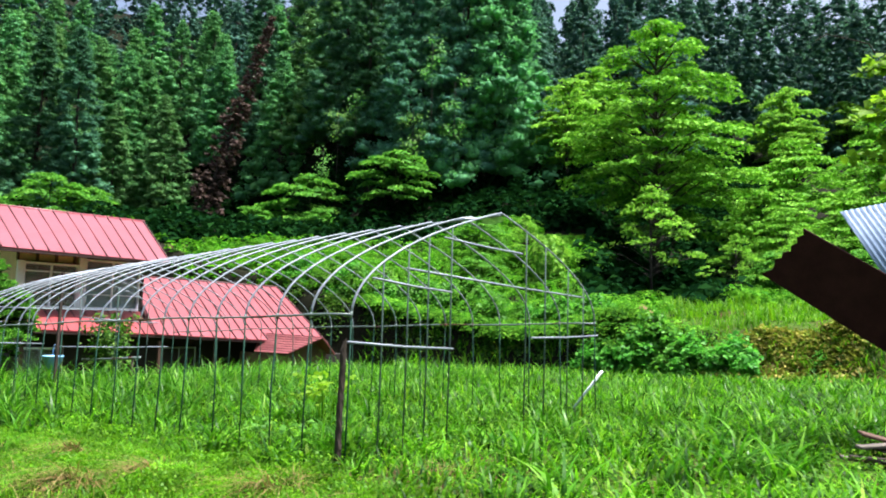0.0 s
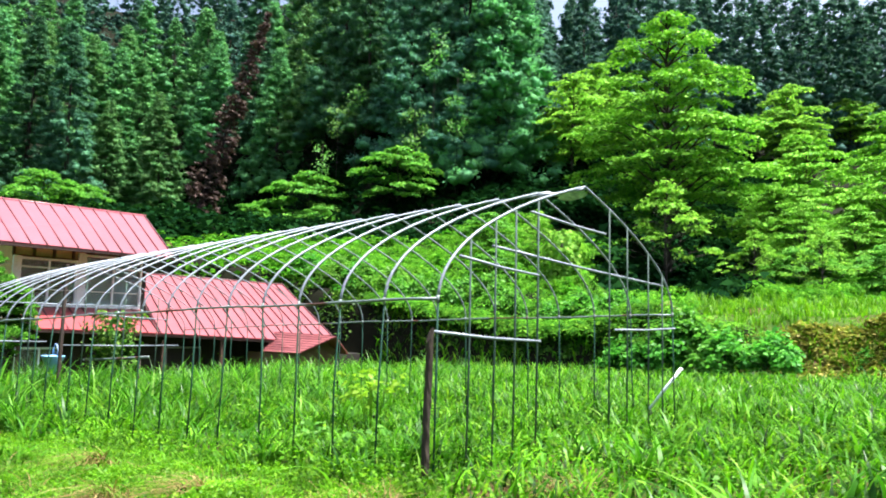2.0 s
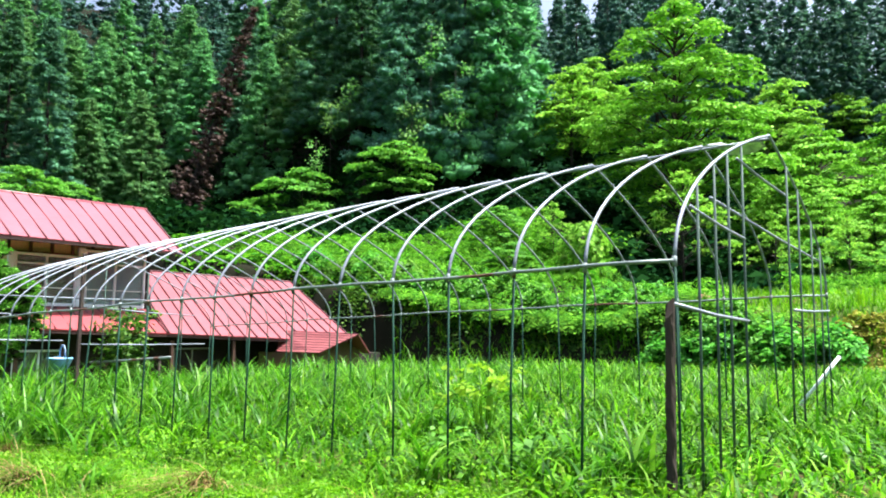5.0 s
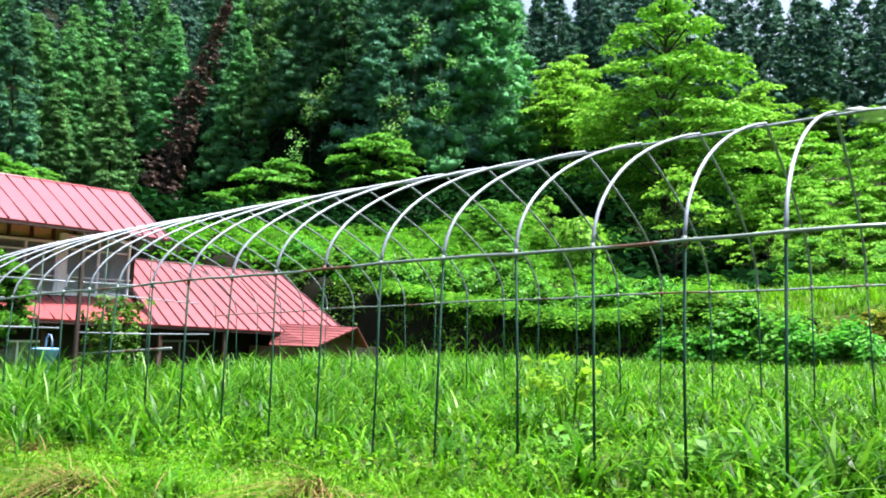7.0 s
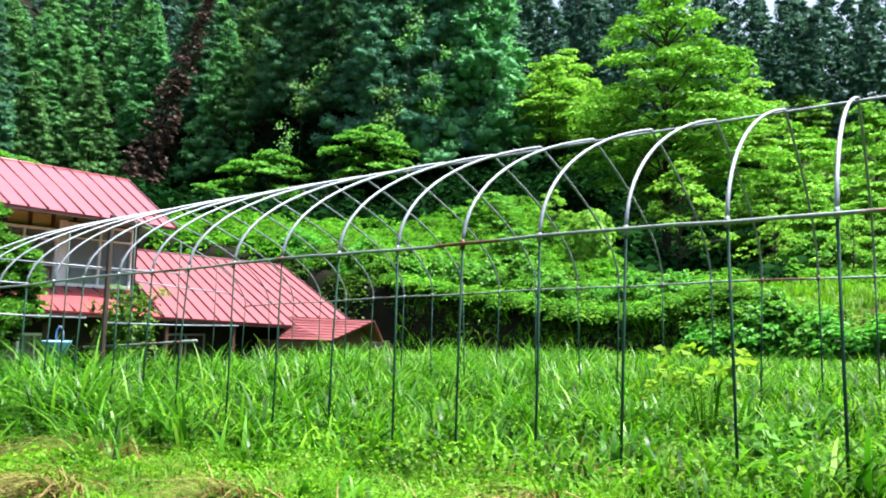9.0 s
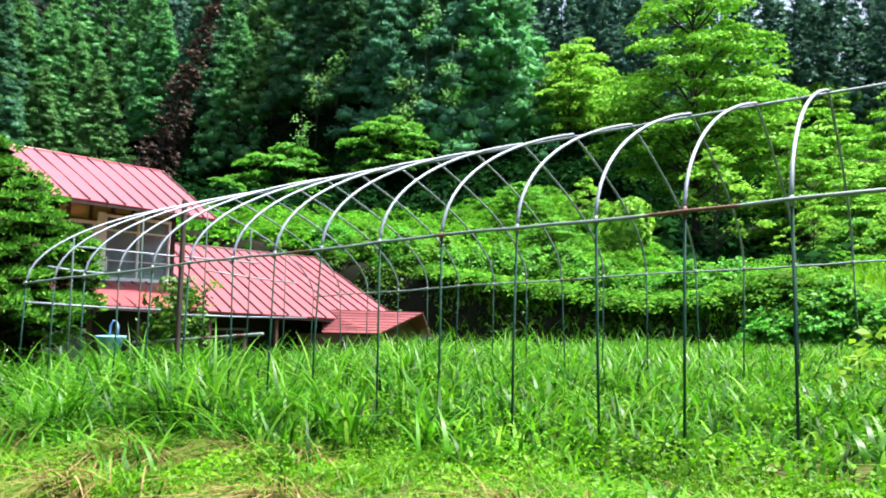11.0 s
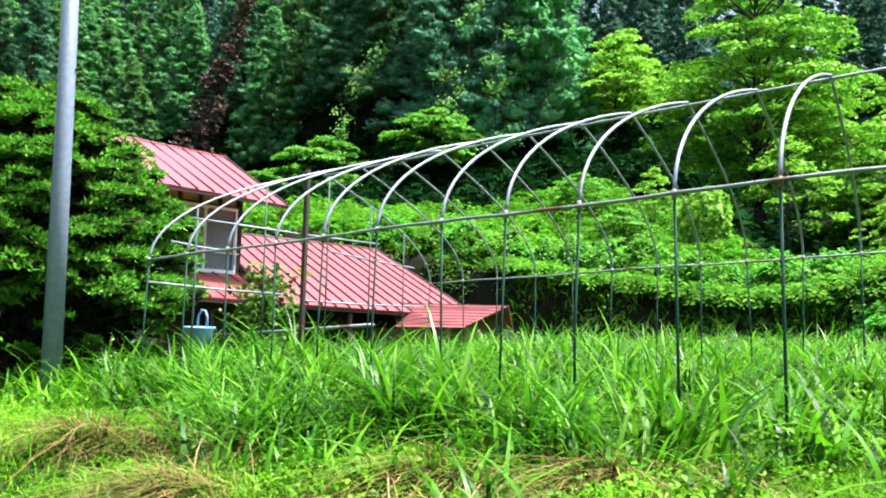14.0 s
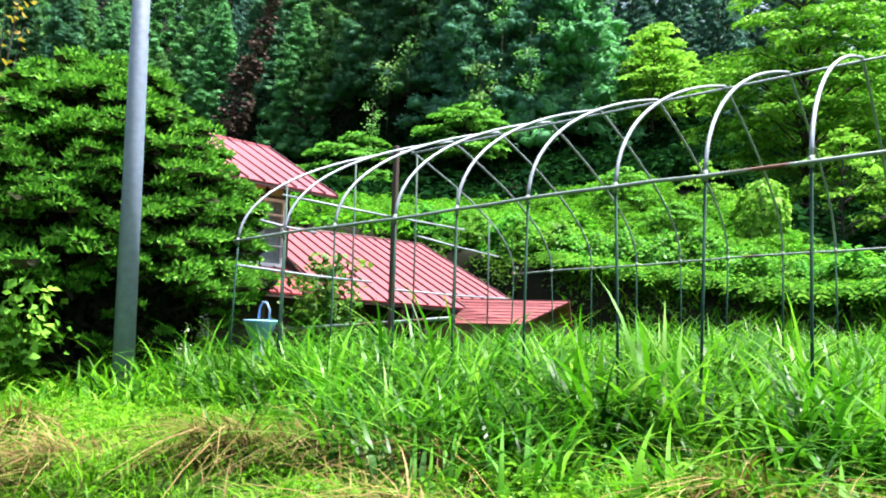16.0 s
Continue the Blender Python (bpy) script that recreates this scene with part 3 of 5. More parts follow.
# two wide windows
for k, (x0, x1) in enumerate(((-2.66, -0.66), (-4.72, -2.94))):
    win = new("window")
    win.parent = farm
    z0, z1, zt = ((3.14, 4.92, 4.52), (3.14, 4.68, 4.40))[k]
    part("pane", box(((x0 + x1) / 2, YW + 0.03, (z0 + z1) / 2), (x1 - x0, 0.008, z1 - z0), bev=0), M_GLASS, win)
    if k == 0:
        bm = bmesh.new()
        n = 40
        for q in range(n + 1):
            for z in (z0, z0 + 0.96 * (z1 - z0)):
                bm.verts.new((x0 + (x1 - x0) * q / n, YW + 0.05 + 0.012 * math.sin(q * 1.9), z))
        bm.verts.ensure_lookup_table()
        for q in range(n):
            bm.faces.new([bm.verts[2 * q + j] for j in (0, 2, 3, 1)])
        part("curtain", bm, M_CURTAIN, win, smooth=True)
    # dark sheet on the wall stands in for the unlit room behind the glass
    part("room_shade_sheet", box(((x0 + x1) / 2, YW + 0.072, (z0 + z1) / 2), (x1 - x0, 0.006, z1 - z0), bev=0), M_DARKWALL, win)
    bm = bmesh.new()
    for c, s in (((x0, YW, (z0 + z1) / 2), (0.07, 0.09, z1 - z0 + 0.1)), ((x1, YW, (z0 + z1) / 2), (0.07, 0.09, z1 - z0 + 0.1)), (((x0 + x1) / 2, YW, z0), (x1 - x0, 0.12, 0.10)), (((x0 + x1) / 2, YW, z1), (x1 - x0, 0.10, 0.08))):
        add_box(bm, c, s, bev=0.005)
    part("frame", bm, M_WHITE, win)
    part("transom", box(((x0 + x1) / 2, YW - 0.005, zt), (x1 - x0, 0.06, 0.05)), M_WHITE, win)
    for f in (0.5,):
        part("mullion", box((x0 + (x1 - x0) * f, YW - 0.005, (z0 + z1) / 2), (0.06, 0.07, z1 - z0)), M_WHITE, win)
    for z in (3.66,):
        part("rail", box(((x0 + x1) / 2, YW - 0.12, z), (x1 - x0 + 0.1, 0.025, 0.025)), M_WHITE, win)
    for f in (0.02, 0.98):
        part("rail_bracket", box((x0 + (x1 - x0) * f, YW - 0.07, 3.55), (0.02, 0.12, 0.4)), M_WHITE, win)
# lower storey: a long slope in front of the upper wall, and a wing towards the hillside
# the wing stands a little askew to the upper storey
WA, WB, WC, WD = (-1.0, -1.08, 2.30), (5.33, -2.95, 2.04), (6.45, 2.55, 4.44), (0.08, 4.2, 4.61)      # eave left, eave right, ridge right, ridge left
LA = (-5.4, -1.55, 2.44)
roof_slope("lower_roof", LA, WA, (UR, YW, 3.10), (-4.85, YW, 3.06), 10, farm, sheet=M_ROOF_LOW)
roof_slope("wing_roof", WA, WB, WC, WD, 16, farm, sheet=M_WING)
roof_slope("wing_roof_back", (1.0, 8.3, 2.3), (7.4, 6.9, 2.2), WC, WD, 16, farm)
tube("ridge_cap", [WD, WC], 0.05, M_SEAM, farm, 8)
V = [(UR + 0.01, YW - 0.03, 3.02), (UR + 0.01, YW - 0.03, 3.40), (-0.80, 0.30, 2.90), (-0.80, 0.30, 2.70), (UR + 0.04, YW - 0.03, 3.02), (UR + 0.04, YW - 0.03, 3.40), (-0.77, 0.30, 2.90), (-0.77, 0.30, 2.70)]
link_mesh("step_flashing", V, [(0, 1, 2, 3), (7, 6, 5, 4), (0, 4, 5, 1), (1, 5, 6, 2), (2, 6, 7, 3), (3, 7, 4, 0)], M_FASCIA, farm)
fbox("base_board", (UC, YW - 0.01, 3.06), (UW - 0.1, 0.05, 0.09), M_FASCIA)
for p, q in ((LA, WA), (WA, WB)):
    V = [(x, y + d, z + h) for x, y, z in (p, q) for d in (0.02, 0.05) for h in (-0.12, -0.05)]
    link_mesh("fascia", V, [(0, 1, 3, 2), (6, 7, 5, 4), (0, 4, 5, 1), (2, 3, 7, 6), (0, 2, 6, 4), (1, 5, 7, 3)], M_FASCIA, farm)
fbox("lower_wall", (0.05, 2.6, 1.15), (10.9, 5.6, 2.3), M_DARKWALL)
V = [(5.5, -0.9, 2.75), (6.2, 2.5, 4.28), (6.9, 6.5, 2.3), (5.5, -0.9, 0), (6.9, 6.5, 0)]
link_mesh("wing_gable", V, [(0, 3, 4, 2), (0, 2, 1)], M_DARKWALL, farm)
for x in (-5.2, -4.0, -2.7, -0.8, 1.1, 3.0, 4.6):
    fbox("eave_post", (x, -0.95 - 0.296 * max(x + 1.0, -1.0), 1.03), (0.10, 0.10, 2.06), M_TIMBER)
for x in (-4.5, 0.3):
    win = new("window")
    win.parent = farm
    # right window: opaque dark sheet in place of its glass, against grass reflections
    part("pane" if x < -3 else "shutter", box((x, -0.33, 1.15), (1.3, 0.008, 1.2), bev=0), M_GLASS if x < -3 else M_DARKWALL, win)
    bm = bmesh.new()
    for c, s in (((x - 0.65, -0.33, 1.15), (0.06, 0.06, 1.3)), ((x + 0.65, -0.33, 1.15), (0.06, 0.06, 1.3)), ((x, -0.33, 1.77), (1.3, 0.06, 0.06)), ((x, -0.33, 0.53), (1.3, 0.06, 0.06)), ((x, -0.33, 1.15), (0.05, 0.06, 1.2))):
        add_box(bm, c, s, bev=0.004)
    part("frame", bm, M_WHITE if x < -3 else M_GREYFRAME, win)
# porch with its ridge towards the field
EL, ER, TIP, BACK = (2.45, -2.1, 1.7), (2.2, -4.63, 1.75), (3.16, -5.45, 2.37), (3.2, -1.3, 2.4)
roof_slope("porch_roof", EL, BACK, TIP, ER, 8, farm, sheet=M_PORCH, rib=0.3)
roof_slope("porch_roof_side", TIP, BACK, (4.1, -1.3, 1.75), (4.1, -5.0, 1.75), 4, farm, sheet=M_PORCH, rib=0.3)
V = [(2.35, -4.5, 1.68), (3.9, -4.7, 1.78), (3.16, -4.6, 2.26), (2.35, -4.5, 0), (3.9, -4.7, 0), (2.5, -1.0, 1.66), (2.5, -1.0, 0), (3.9, -1.0, 1.76), (3.9, -1.0, 0)]
link_mesh("porch_wall", V, [(3, 4, 1, 2, 0), (3, 0, 5, 6), (4, 8, 7, 1)], M_TAN, farm)
fbox("porch_window", (3.3, -4.66, 1.3), (0.55, 0.05, 0.06), M_GREYWOOD)
fbox("lean_to", (4.6, -3.0, 0.9), (1.3, 2.6, 1.6), M_DARKWALL)

# ---- things by the house ----
tub = thing("blue_tub", pose(3.83, 16.3, -1.795), "light blue plastic tub on a stand beside the house", "tub")
V, F = [], []
for k, (z, r) in enumerate(((1.5, 0.10), (1.93, 0.28), (1.96, 0.29), (1.96, 0.26), (1.55, 0.08))):
    for q in range(20):
        V.append((r * math.cos(q * math.pi / 10), r * math.sin(q * math.pi / 10), z))
    if k:
        for q in range(20):
            F.append(((k - 1) * 20 + q, (k - 1) * 20 + (q + 1) % 20, k * 20 + (q + 1) % 20, k * 20 + q))
F.append(tuple(range(19, -1, -1)))
link_mesh("bowl", V, F, M_BLUE, tub, smooth=True)
tube("stem", [(0, 0, 0), (0, 0, 1.52)], [0.12, 0.085], M_BLUE, tub, 12)
tube("handle", [(0.02, -0.2, 1.95), (0.02, -0.19, 2.14), (0.02, -0.12, 2.25), (0.02, -0.02, 2.26), (0.02, 0.06, 2.16), (0.02, 0.07, 1.98)], 0.02, M_CORR, tub, 8)

rest = thing("pole_rest", pose(0, 0, 0), "pale grey pole laid over two low stakes before the house", "pole")
tube("pole", [(5.30, 17.76, -0.05), (4.95, 15.3, 0.11), (4.58, 12.84, 0.29)], 0.03, M_RAIL, rest, 8)
for x, y, z in ((5.24, 17.3, -0.05), (4.66, 13.4, 0.22)):
    tube("stake", [(x, y, hz(x, y) - 0.2), (x + 0.01, y, z)], 0.025, M_DARKWOOD, rest, 6)

# ---- shed at the field's edge ----
shed = thing("shed", pose(4.1, -3.0, 0), "small shed with dark rusted verge and corrugated roof", "shed")
# the verge board's upper end is rotted to a ragged edge
ends = [(0.0, -0.12, 2.66), (0.25, 0.42, 2.16)]
tv = []
for k in range(13):
    f, bite = k / 12, (0.0, 0.05, 0.015, 0.06, 0.03, 0.07, 0.01, 0.045, 0.0, 0.04, 0.06, 0.02, 0.0)[k]
    p = Vector(ends[0]).lerp(Vector(ends[1]), f) + Vector((0, -0.83, -0.56)) * bite
    tv.append(tuple(p))
tv += [(0.25, -2.2, 0.36), (0.0, -2.7, 0.92)]
n = len(tv)
link_mesh("verge_board", tv + [(x + 0.05, y, z + 0.01) for x, y, z in tv], [tuple(range(n)), tuple(range(2 * n - 1, n - 1, -1))] + [(k, n + k, n + (k + 1) % n, (k + 1) % n) for k in range(n)], M_RUSTY, shed)
V, F = [], []
n = 150
o, e1, e2 = Vector((3.67, 0.2, 3.39)), Vector((0.62, -0.75, 0.22)), Vector((0.30, -0.62, -1.16))
nn = e1.cross(e2).normalized()
for k in range(n + 1):
    for s in (0, 1):
        V.append(o + e1 * (2.4 * k / n) + e2 * 1.5 * s + nn * (0.012 * math.sin(k * 2 * math.pi / 6)))
    if k:
        F.append((2 * k - 2, 2 * k, 2 * k + 1, 2 * k - 1))
cs = link_mesh("corrugated_sheet", V, F, M_CORR, shed, smooth=True)
md = cs.modifiers.new("thick", "SOLIDIFY")
md.thickness = 0.01
for x, y in ((0.6, -1.6), (4.3, -0.4), (4.6, -3.0)):
    tube("post", [(x, y, hz(4.1 + x, -3 + y)), (x, y, 1.0 if x < 1 else 3.0)], 0.05, M_DARKWOOD, shed, 8)
pile = thing("board_pile", pose(3.62, -4.45, hz(3.62, -4.45) - 0.08), "heap of rotten grey boards and straw in the grass", "boards")
for k in range(13):
    rot = Euler((rng.normal(0, 0.1), rng.normal(0, 0.12), rng.normal(-0.87, 0.3))).to_matrix()
    part("board", box((rng.normal(0, 0.12), rng.normal(0, 0.15), 0.02 + 0.026 * k), (1.2 + rng.normal(0, 0.2), 0.12, 0.03), rot, 0.006), (M_PROP, M_DARKWALL, M_GREYWOOD, M_DARKWALL, M_TIMBER)[k % 5], pile)

# ---- trees ----
def conifer(name, h, r0, clumps, per, leaf, material, seed, label, category="tree", droop=0.3, bare=0.0, trunk_mat=None, point=0.74):
    """A cone-shaped evergreen: tapered trunk, short limbs, a crown of needle clumps with gaps."""
    r = np.random.default_rng(seed)
    t = thing(name, pose(0, 0, -60), label, category)
    V, F = tube_data([(0, 0, -0.6), (0.05, 0, h * 0.4), (0, 0.04, h * 0.97)], [0.014 * h + 0.03, 0.008 * h, 0.02], 6)
    u = bare + (1 - bare) * r.random(clumps) ** 1.25
    env = (1 - u) ** point * (0.8 + 0.2 * np.minimum(u / 0.12, 1)) * r0
    ang = r.random(clumps) * 2 * math.pi
    lump = 1 + 0.22 * np.sin(ang * 3 + u * 9 + seed) + 0.15 * np.sin(ang * 5 - u * 23)
    rad = env * lump * (0.45 + 0.55 * np.sqrt(r.random(clumps)))
    C = np.stack([rad * np.cos(ang), rad * np.sin(ang), u * h - droop * rad + 0.1], 1)
    for k in range(0, clumps, max(1, clumps // 26)):
        c = C[k]
        v2, f2 = tube_data([(0, 0, c[2] + 0.2), tuple(c)], [0.05, 0.015], 4, cap=False)
        F += [tuple(q + len(V) for q in f) for f in f2]
        V += v2
    link_mesh("trunk", V, F, trunk_mat or M_BARK, t, smooth=True)
    size = (0.45 + 0.55 * (1 - u)) * r0 * 0.165 * (0.6 + 0.8 * r.random(clumps)) + 0.14
    out = np.stack([np.cos(ang), np.sin(ang), np.zeros(clumps)], 1)
    V1, F1 = tufts_data(C, np.stack([size * 0.55, size * 0.55, size * 0.4], 1), r, 0.36)
    D = r.normal(size=(clumps, per, 3))
    D[..., 2] = np.abs(D[..., 2]) * 0.9 - 0.25
    D /= np.linalg.norm(D, axis=2, keepdims=True)
    P = C[:, None] + D * size[:, None, None] * np.array([0.8, 0.8, 0.62]) * (0.75 + 0.4 * r.random((clumps, per, 1)))
    way = D * 0.6 + 0.45 * out[:, None] + np.array([0, 0, -0.3]) + 0.45 * r.normal(size=D.shape)
    way = way / np.linalg.norm(way, axis=2, keepdims=True) * leaf * (0.55 + 0.9 * r.random((clumps, per, 1)))
    wide = np.cross(way, D)
    wide = wide / np.maximum(np.linalg.norm(wide, axis=2, keepdims=True), 1e-6) * leaf * 0.22
    V2, F2 = sprays_data((P - way * 0.3).reshape(-1, 3), way.reshape(-1, 3), wide.reshape(-1, 3))
    link_mesh("crown", np.concatenate([V1, V2]), np.concatenate([F1, tris(F2) + len(V1)]), material, t, smooth=True)
    return t


def place(src, x, y, s=1.0, lean=(0, 0), sink=0.0, first=False):
    m = Matrix.Translation((x, y, hz(x, y) - sink)) @ Euler((lean[0], lean[1], rng.random() * 6.28)).to_matrix().to_4x4()
    if first:
        src.scale = (s, s, s)
        src.matrix_basis = m @ Matrix.Diagonal((s, s, s, 1))
        return src
    ob = copy_thing(src, m)
    ob.matrix_basis = m @ Matrix.Diagonal((s, s, s, 1))
    return ob


CEDAR = "tall dark green cedar tree with drooping foliage on the hillside"
YOUNG_LIT = "fresh green cedar tree on the hillside, younger stand and sunlit flank"
kinds = [conifer("cedar_tree", 22, 4.2, 520, 34, 0.33, M_CEDAR, 11, CEDAR, bare=0.06), conifer("cedar_tree", 25, 4.4, 560, 34, 0.33, M_CEDAR, 12, CEDAR, bare=0.06),
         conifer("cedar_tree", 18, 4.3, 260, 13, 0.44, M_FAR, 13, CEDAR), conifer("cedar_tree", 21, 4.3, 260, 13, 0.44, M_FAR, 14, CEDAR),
         conifer("cedar_tree", 17, 4.6, 460, 28, 0.33, M_YOUNG_LIT, 16, YOUNG_LIT, droop=0.4, bare=0.03, point=0.80), conifer("cedar_tree", 16, 4.6, 300, 16, 0.42, M_YOUNG_LIT, 17, YOUNG_LIT, droop=0.4, point=0.80)]
for k in kinds:
    tagged(k, group="cedar forest")
used = set()
far_spots = []
back, row = 5.0, 0
while back < 78:
    gap = 4.8 + 0.02 * back
    th = 8.0
    while th < 98:
        r0 = float(wood_edge(th)) + back
        step = math.degrees(gap * (1.12 if th < 43 else 1.0) / r0)
        t2, r2 = th + rng.normal(0, step * 0.25), r0 + rng.normal(0, gap * 0.25)
        x, y = r2 * math.sin(radians(t2)), r2 * math.cos(radians(t2))
        th += step
        if t2 < 43 and row % 2 and back > 8:
            continue
        if 37 < t2 < 60 and back < 8 or t2 > 58.5 and r2 < 74 or t2 > 72 and r2 < 84 or 32.3 < t2 < 36 and r2 < 86 or 28.5 < t2 < 32.3 and r2 < 90:
            continue
        s = rng.uniform(0.78, 1.08) * (1.12 if t2 < 43 else 1.0)
        if t2 > 57:
            s *= 1.12
            top = math.tan(radians(np.interp(t2, (57, 59, 61, 63, 72, 80, 86), (27, 24.9, 24.9, 26.2, 26.0, 24.6, 23.2)))) * math.hypot(x + 4.9, y + 5.2) + 1.4
            s = min(s, max(0.3, (top - hz(x, y)) / 20))
        if back > 38:
            far_spots.append((x, y, s))
            continue
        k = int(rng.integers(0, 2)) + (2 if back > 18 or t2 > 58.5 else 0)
        # at 53 to 58 degrees the brighter needles paint in the cedars' sunlit flank
        if (t2 < 41 + rng.normal(0, 3) and rng.random() < 0.9) or (53.3 < t2 < 58.5 and back < 18 and rng.random() < 0.75):
            k = 5 if back > 18 else 4
            if t2 > 50:
                s *= 1.3
        place(kinds[k], x, y, s, (rng.normal(0, 0.02), rng.normal(0, 0.02)), 0.3, first=k not in used)
        used.add(k)
    back += gap * 0.95
    row += 1
# the far wood, one mass
r = np.random.default_rng(5)
C, S, P, N = [], [], [], []
for x, y, s in far_spots:
    h, r0, n = 19 * s, 4.6 * s, 120
    u = r.random(n) ** 1.2
    ang = r.random(n) * 6.283
    rad = (1 - u) ** 0.74 * r0 * (1 + 0.25 * np.sin(ang * 3 + u * 11 + x)) * (0.5 + 0.5 * r.random(n))
    c = np.stack([x + rad * np.cos(ang), y + rad * np.sin(ang), hz(x, y) + u * h - 0.3 * rad], 1)
    z = (0.45 + 0.55 * (1 - u)) * 0.95 * s * (0.7 + 0.6 * r.random(n))
    C.append(c)
    S.append(np.stack([z * 0.8, z * 0.8, z * 0.6], 1))
    D = r.normal(size=(n, 6, 3))
    D /= np.linalg.norm(D, axis=2, keepdims=True)
    P.append((c[:, None] + D * z[:, None, None] * 1.15).reshape(-1, 3))
    N.append((D + np.array([0, 0, 0.6])).reshape(-1, 3))
V1, F1 = puffs_data(np.concatenate(C), np.concatenate(S), r)
P = np.concatenate(P)
V2, F2 = leaves_data(P, np.concatenate(N), 0.6 * (0.6 + 0.8 * r.random(len(P))), r, 0.5, 0.12)
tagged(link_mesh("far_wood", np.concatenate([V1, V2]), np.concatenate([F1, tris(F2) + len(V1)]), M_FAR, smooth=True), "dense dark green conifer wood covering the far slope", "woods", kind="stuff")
dead = conifer("withered_cedar", 30, 2.2, 420, 14, 0.4, M_DEAD, 15, "dead reddish brown withered cedar leaning among green cedars", bare=0.12)
lean = Vector((0.23, -0.145, 1.0)).normalized()
dead.matrix_basis = Matrix.Translation((40.3, 71.1, hz(40.3, 71.1) - 0.3)) @ Vector((0, 0, 1)).rotation_difference(lean).to_matrix().to_4x4()


def broadleaf(name, h, spread, pads, per, leaf, material, seed, label, low=0.2, flat=0.22, padr=0.16, power=0.8, category="tree", limbs=14, trunk=0.014):
    """A broad-leaved tree: trunk, limbs, and layered pads of leaves with gaps between them."""
    r = np.random.default_rng(seed)
    t = thing(name, pose(0, 0, -60), label, category)
    u = low + (1 - low) * r.random(pads) ** 0.95
    ang = r.random(pads) * 6.283
    prof = np.minimum((1 - (u - low) / (1 - low)) ** power, 0.55 + 1.6 * (u - low) / (1 - low))
    rad = spread * prof * (1 + 0.18 * np.sin(ang * 3 + seed) + 0.12 * np.sin(ang * 5 + u * 8)) * (0.35 + 0.65 * np.sqrt(r.random(pads)))
    C = np.stack([rad * np.cos(ang), rad * np.sin(ang), u * h - 0.08 * rad], 1)
    V, F = tube_data([(0, 0, -0.5), (0.1, 0.05, h * 0.3), (-0.05, 0.1, h * 0.65), (0, 0, h * 0.93)], [trunk * h * 1.4, trunk * h, trunk * h * 0.6, 0.02], 8)
    for k in range(0, pads, max(1, pads // limbs)):
        c = C[k]
        z0 = max(h * 0.12, c[2] - 0.45 * np.hypot(c[0], c[1]))
        v2, f2 = tube_data([(0, 0, z0), (c[0] * 0.5, c[1] * 0.5, (z0 + c[2]) / 2 + 0.04 * h), tuple(c)], [trunk * h * 0.45, trunk * h * 0.25, 0.012], 5, cap=False)
        F += [tuple(q + len(V) for q in f) for f in f2]
        V += v2
    link_mesh("trunk", V, F, M_BARK, t, smooth=True)
    pr = spread * padr * (0.6 + 0.8 * r.random(pads))
    D = r.normal(size=(pads, per, 3))
    D /= np.linalg.norm(D, axis=2, keepdims=True)
    D *= r.random((pads, per, 1)) ** 0.5
    tilt = -0.25 * np.stack([np.cos(ang), np.sin(ang)], 1)
    off = D * pr[:, None, None] * np.array([1, 1, flat])
    off[..., 2] += (off[..., :2] * tilt[:, None]).sum(-1)
    P = C[:, None] + off
    N = np.array([0, 0, 1.0]) + 0.35 * D + 0.55 * r.normal(size=D.shape)
    V, F = leaves_data(P.reshape(-1, 3), N.reshape(-1, 3), leaf * (0.6 + 0.8 * r.random(pads * per)), r, 0.55, 0.1)
    link_mesh("crown", V, F, material, t)
    return t


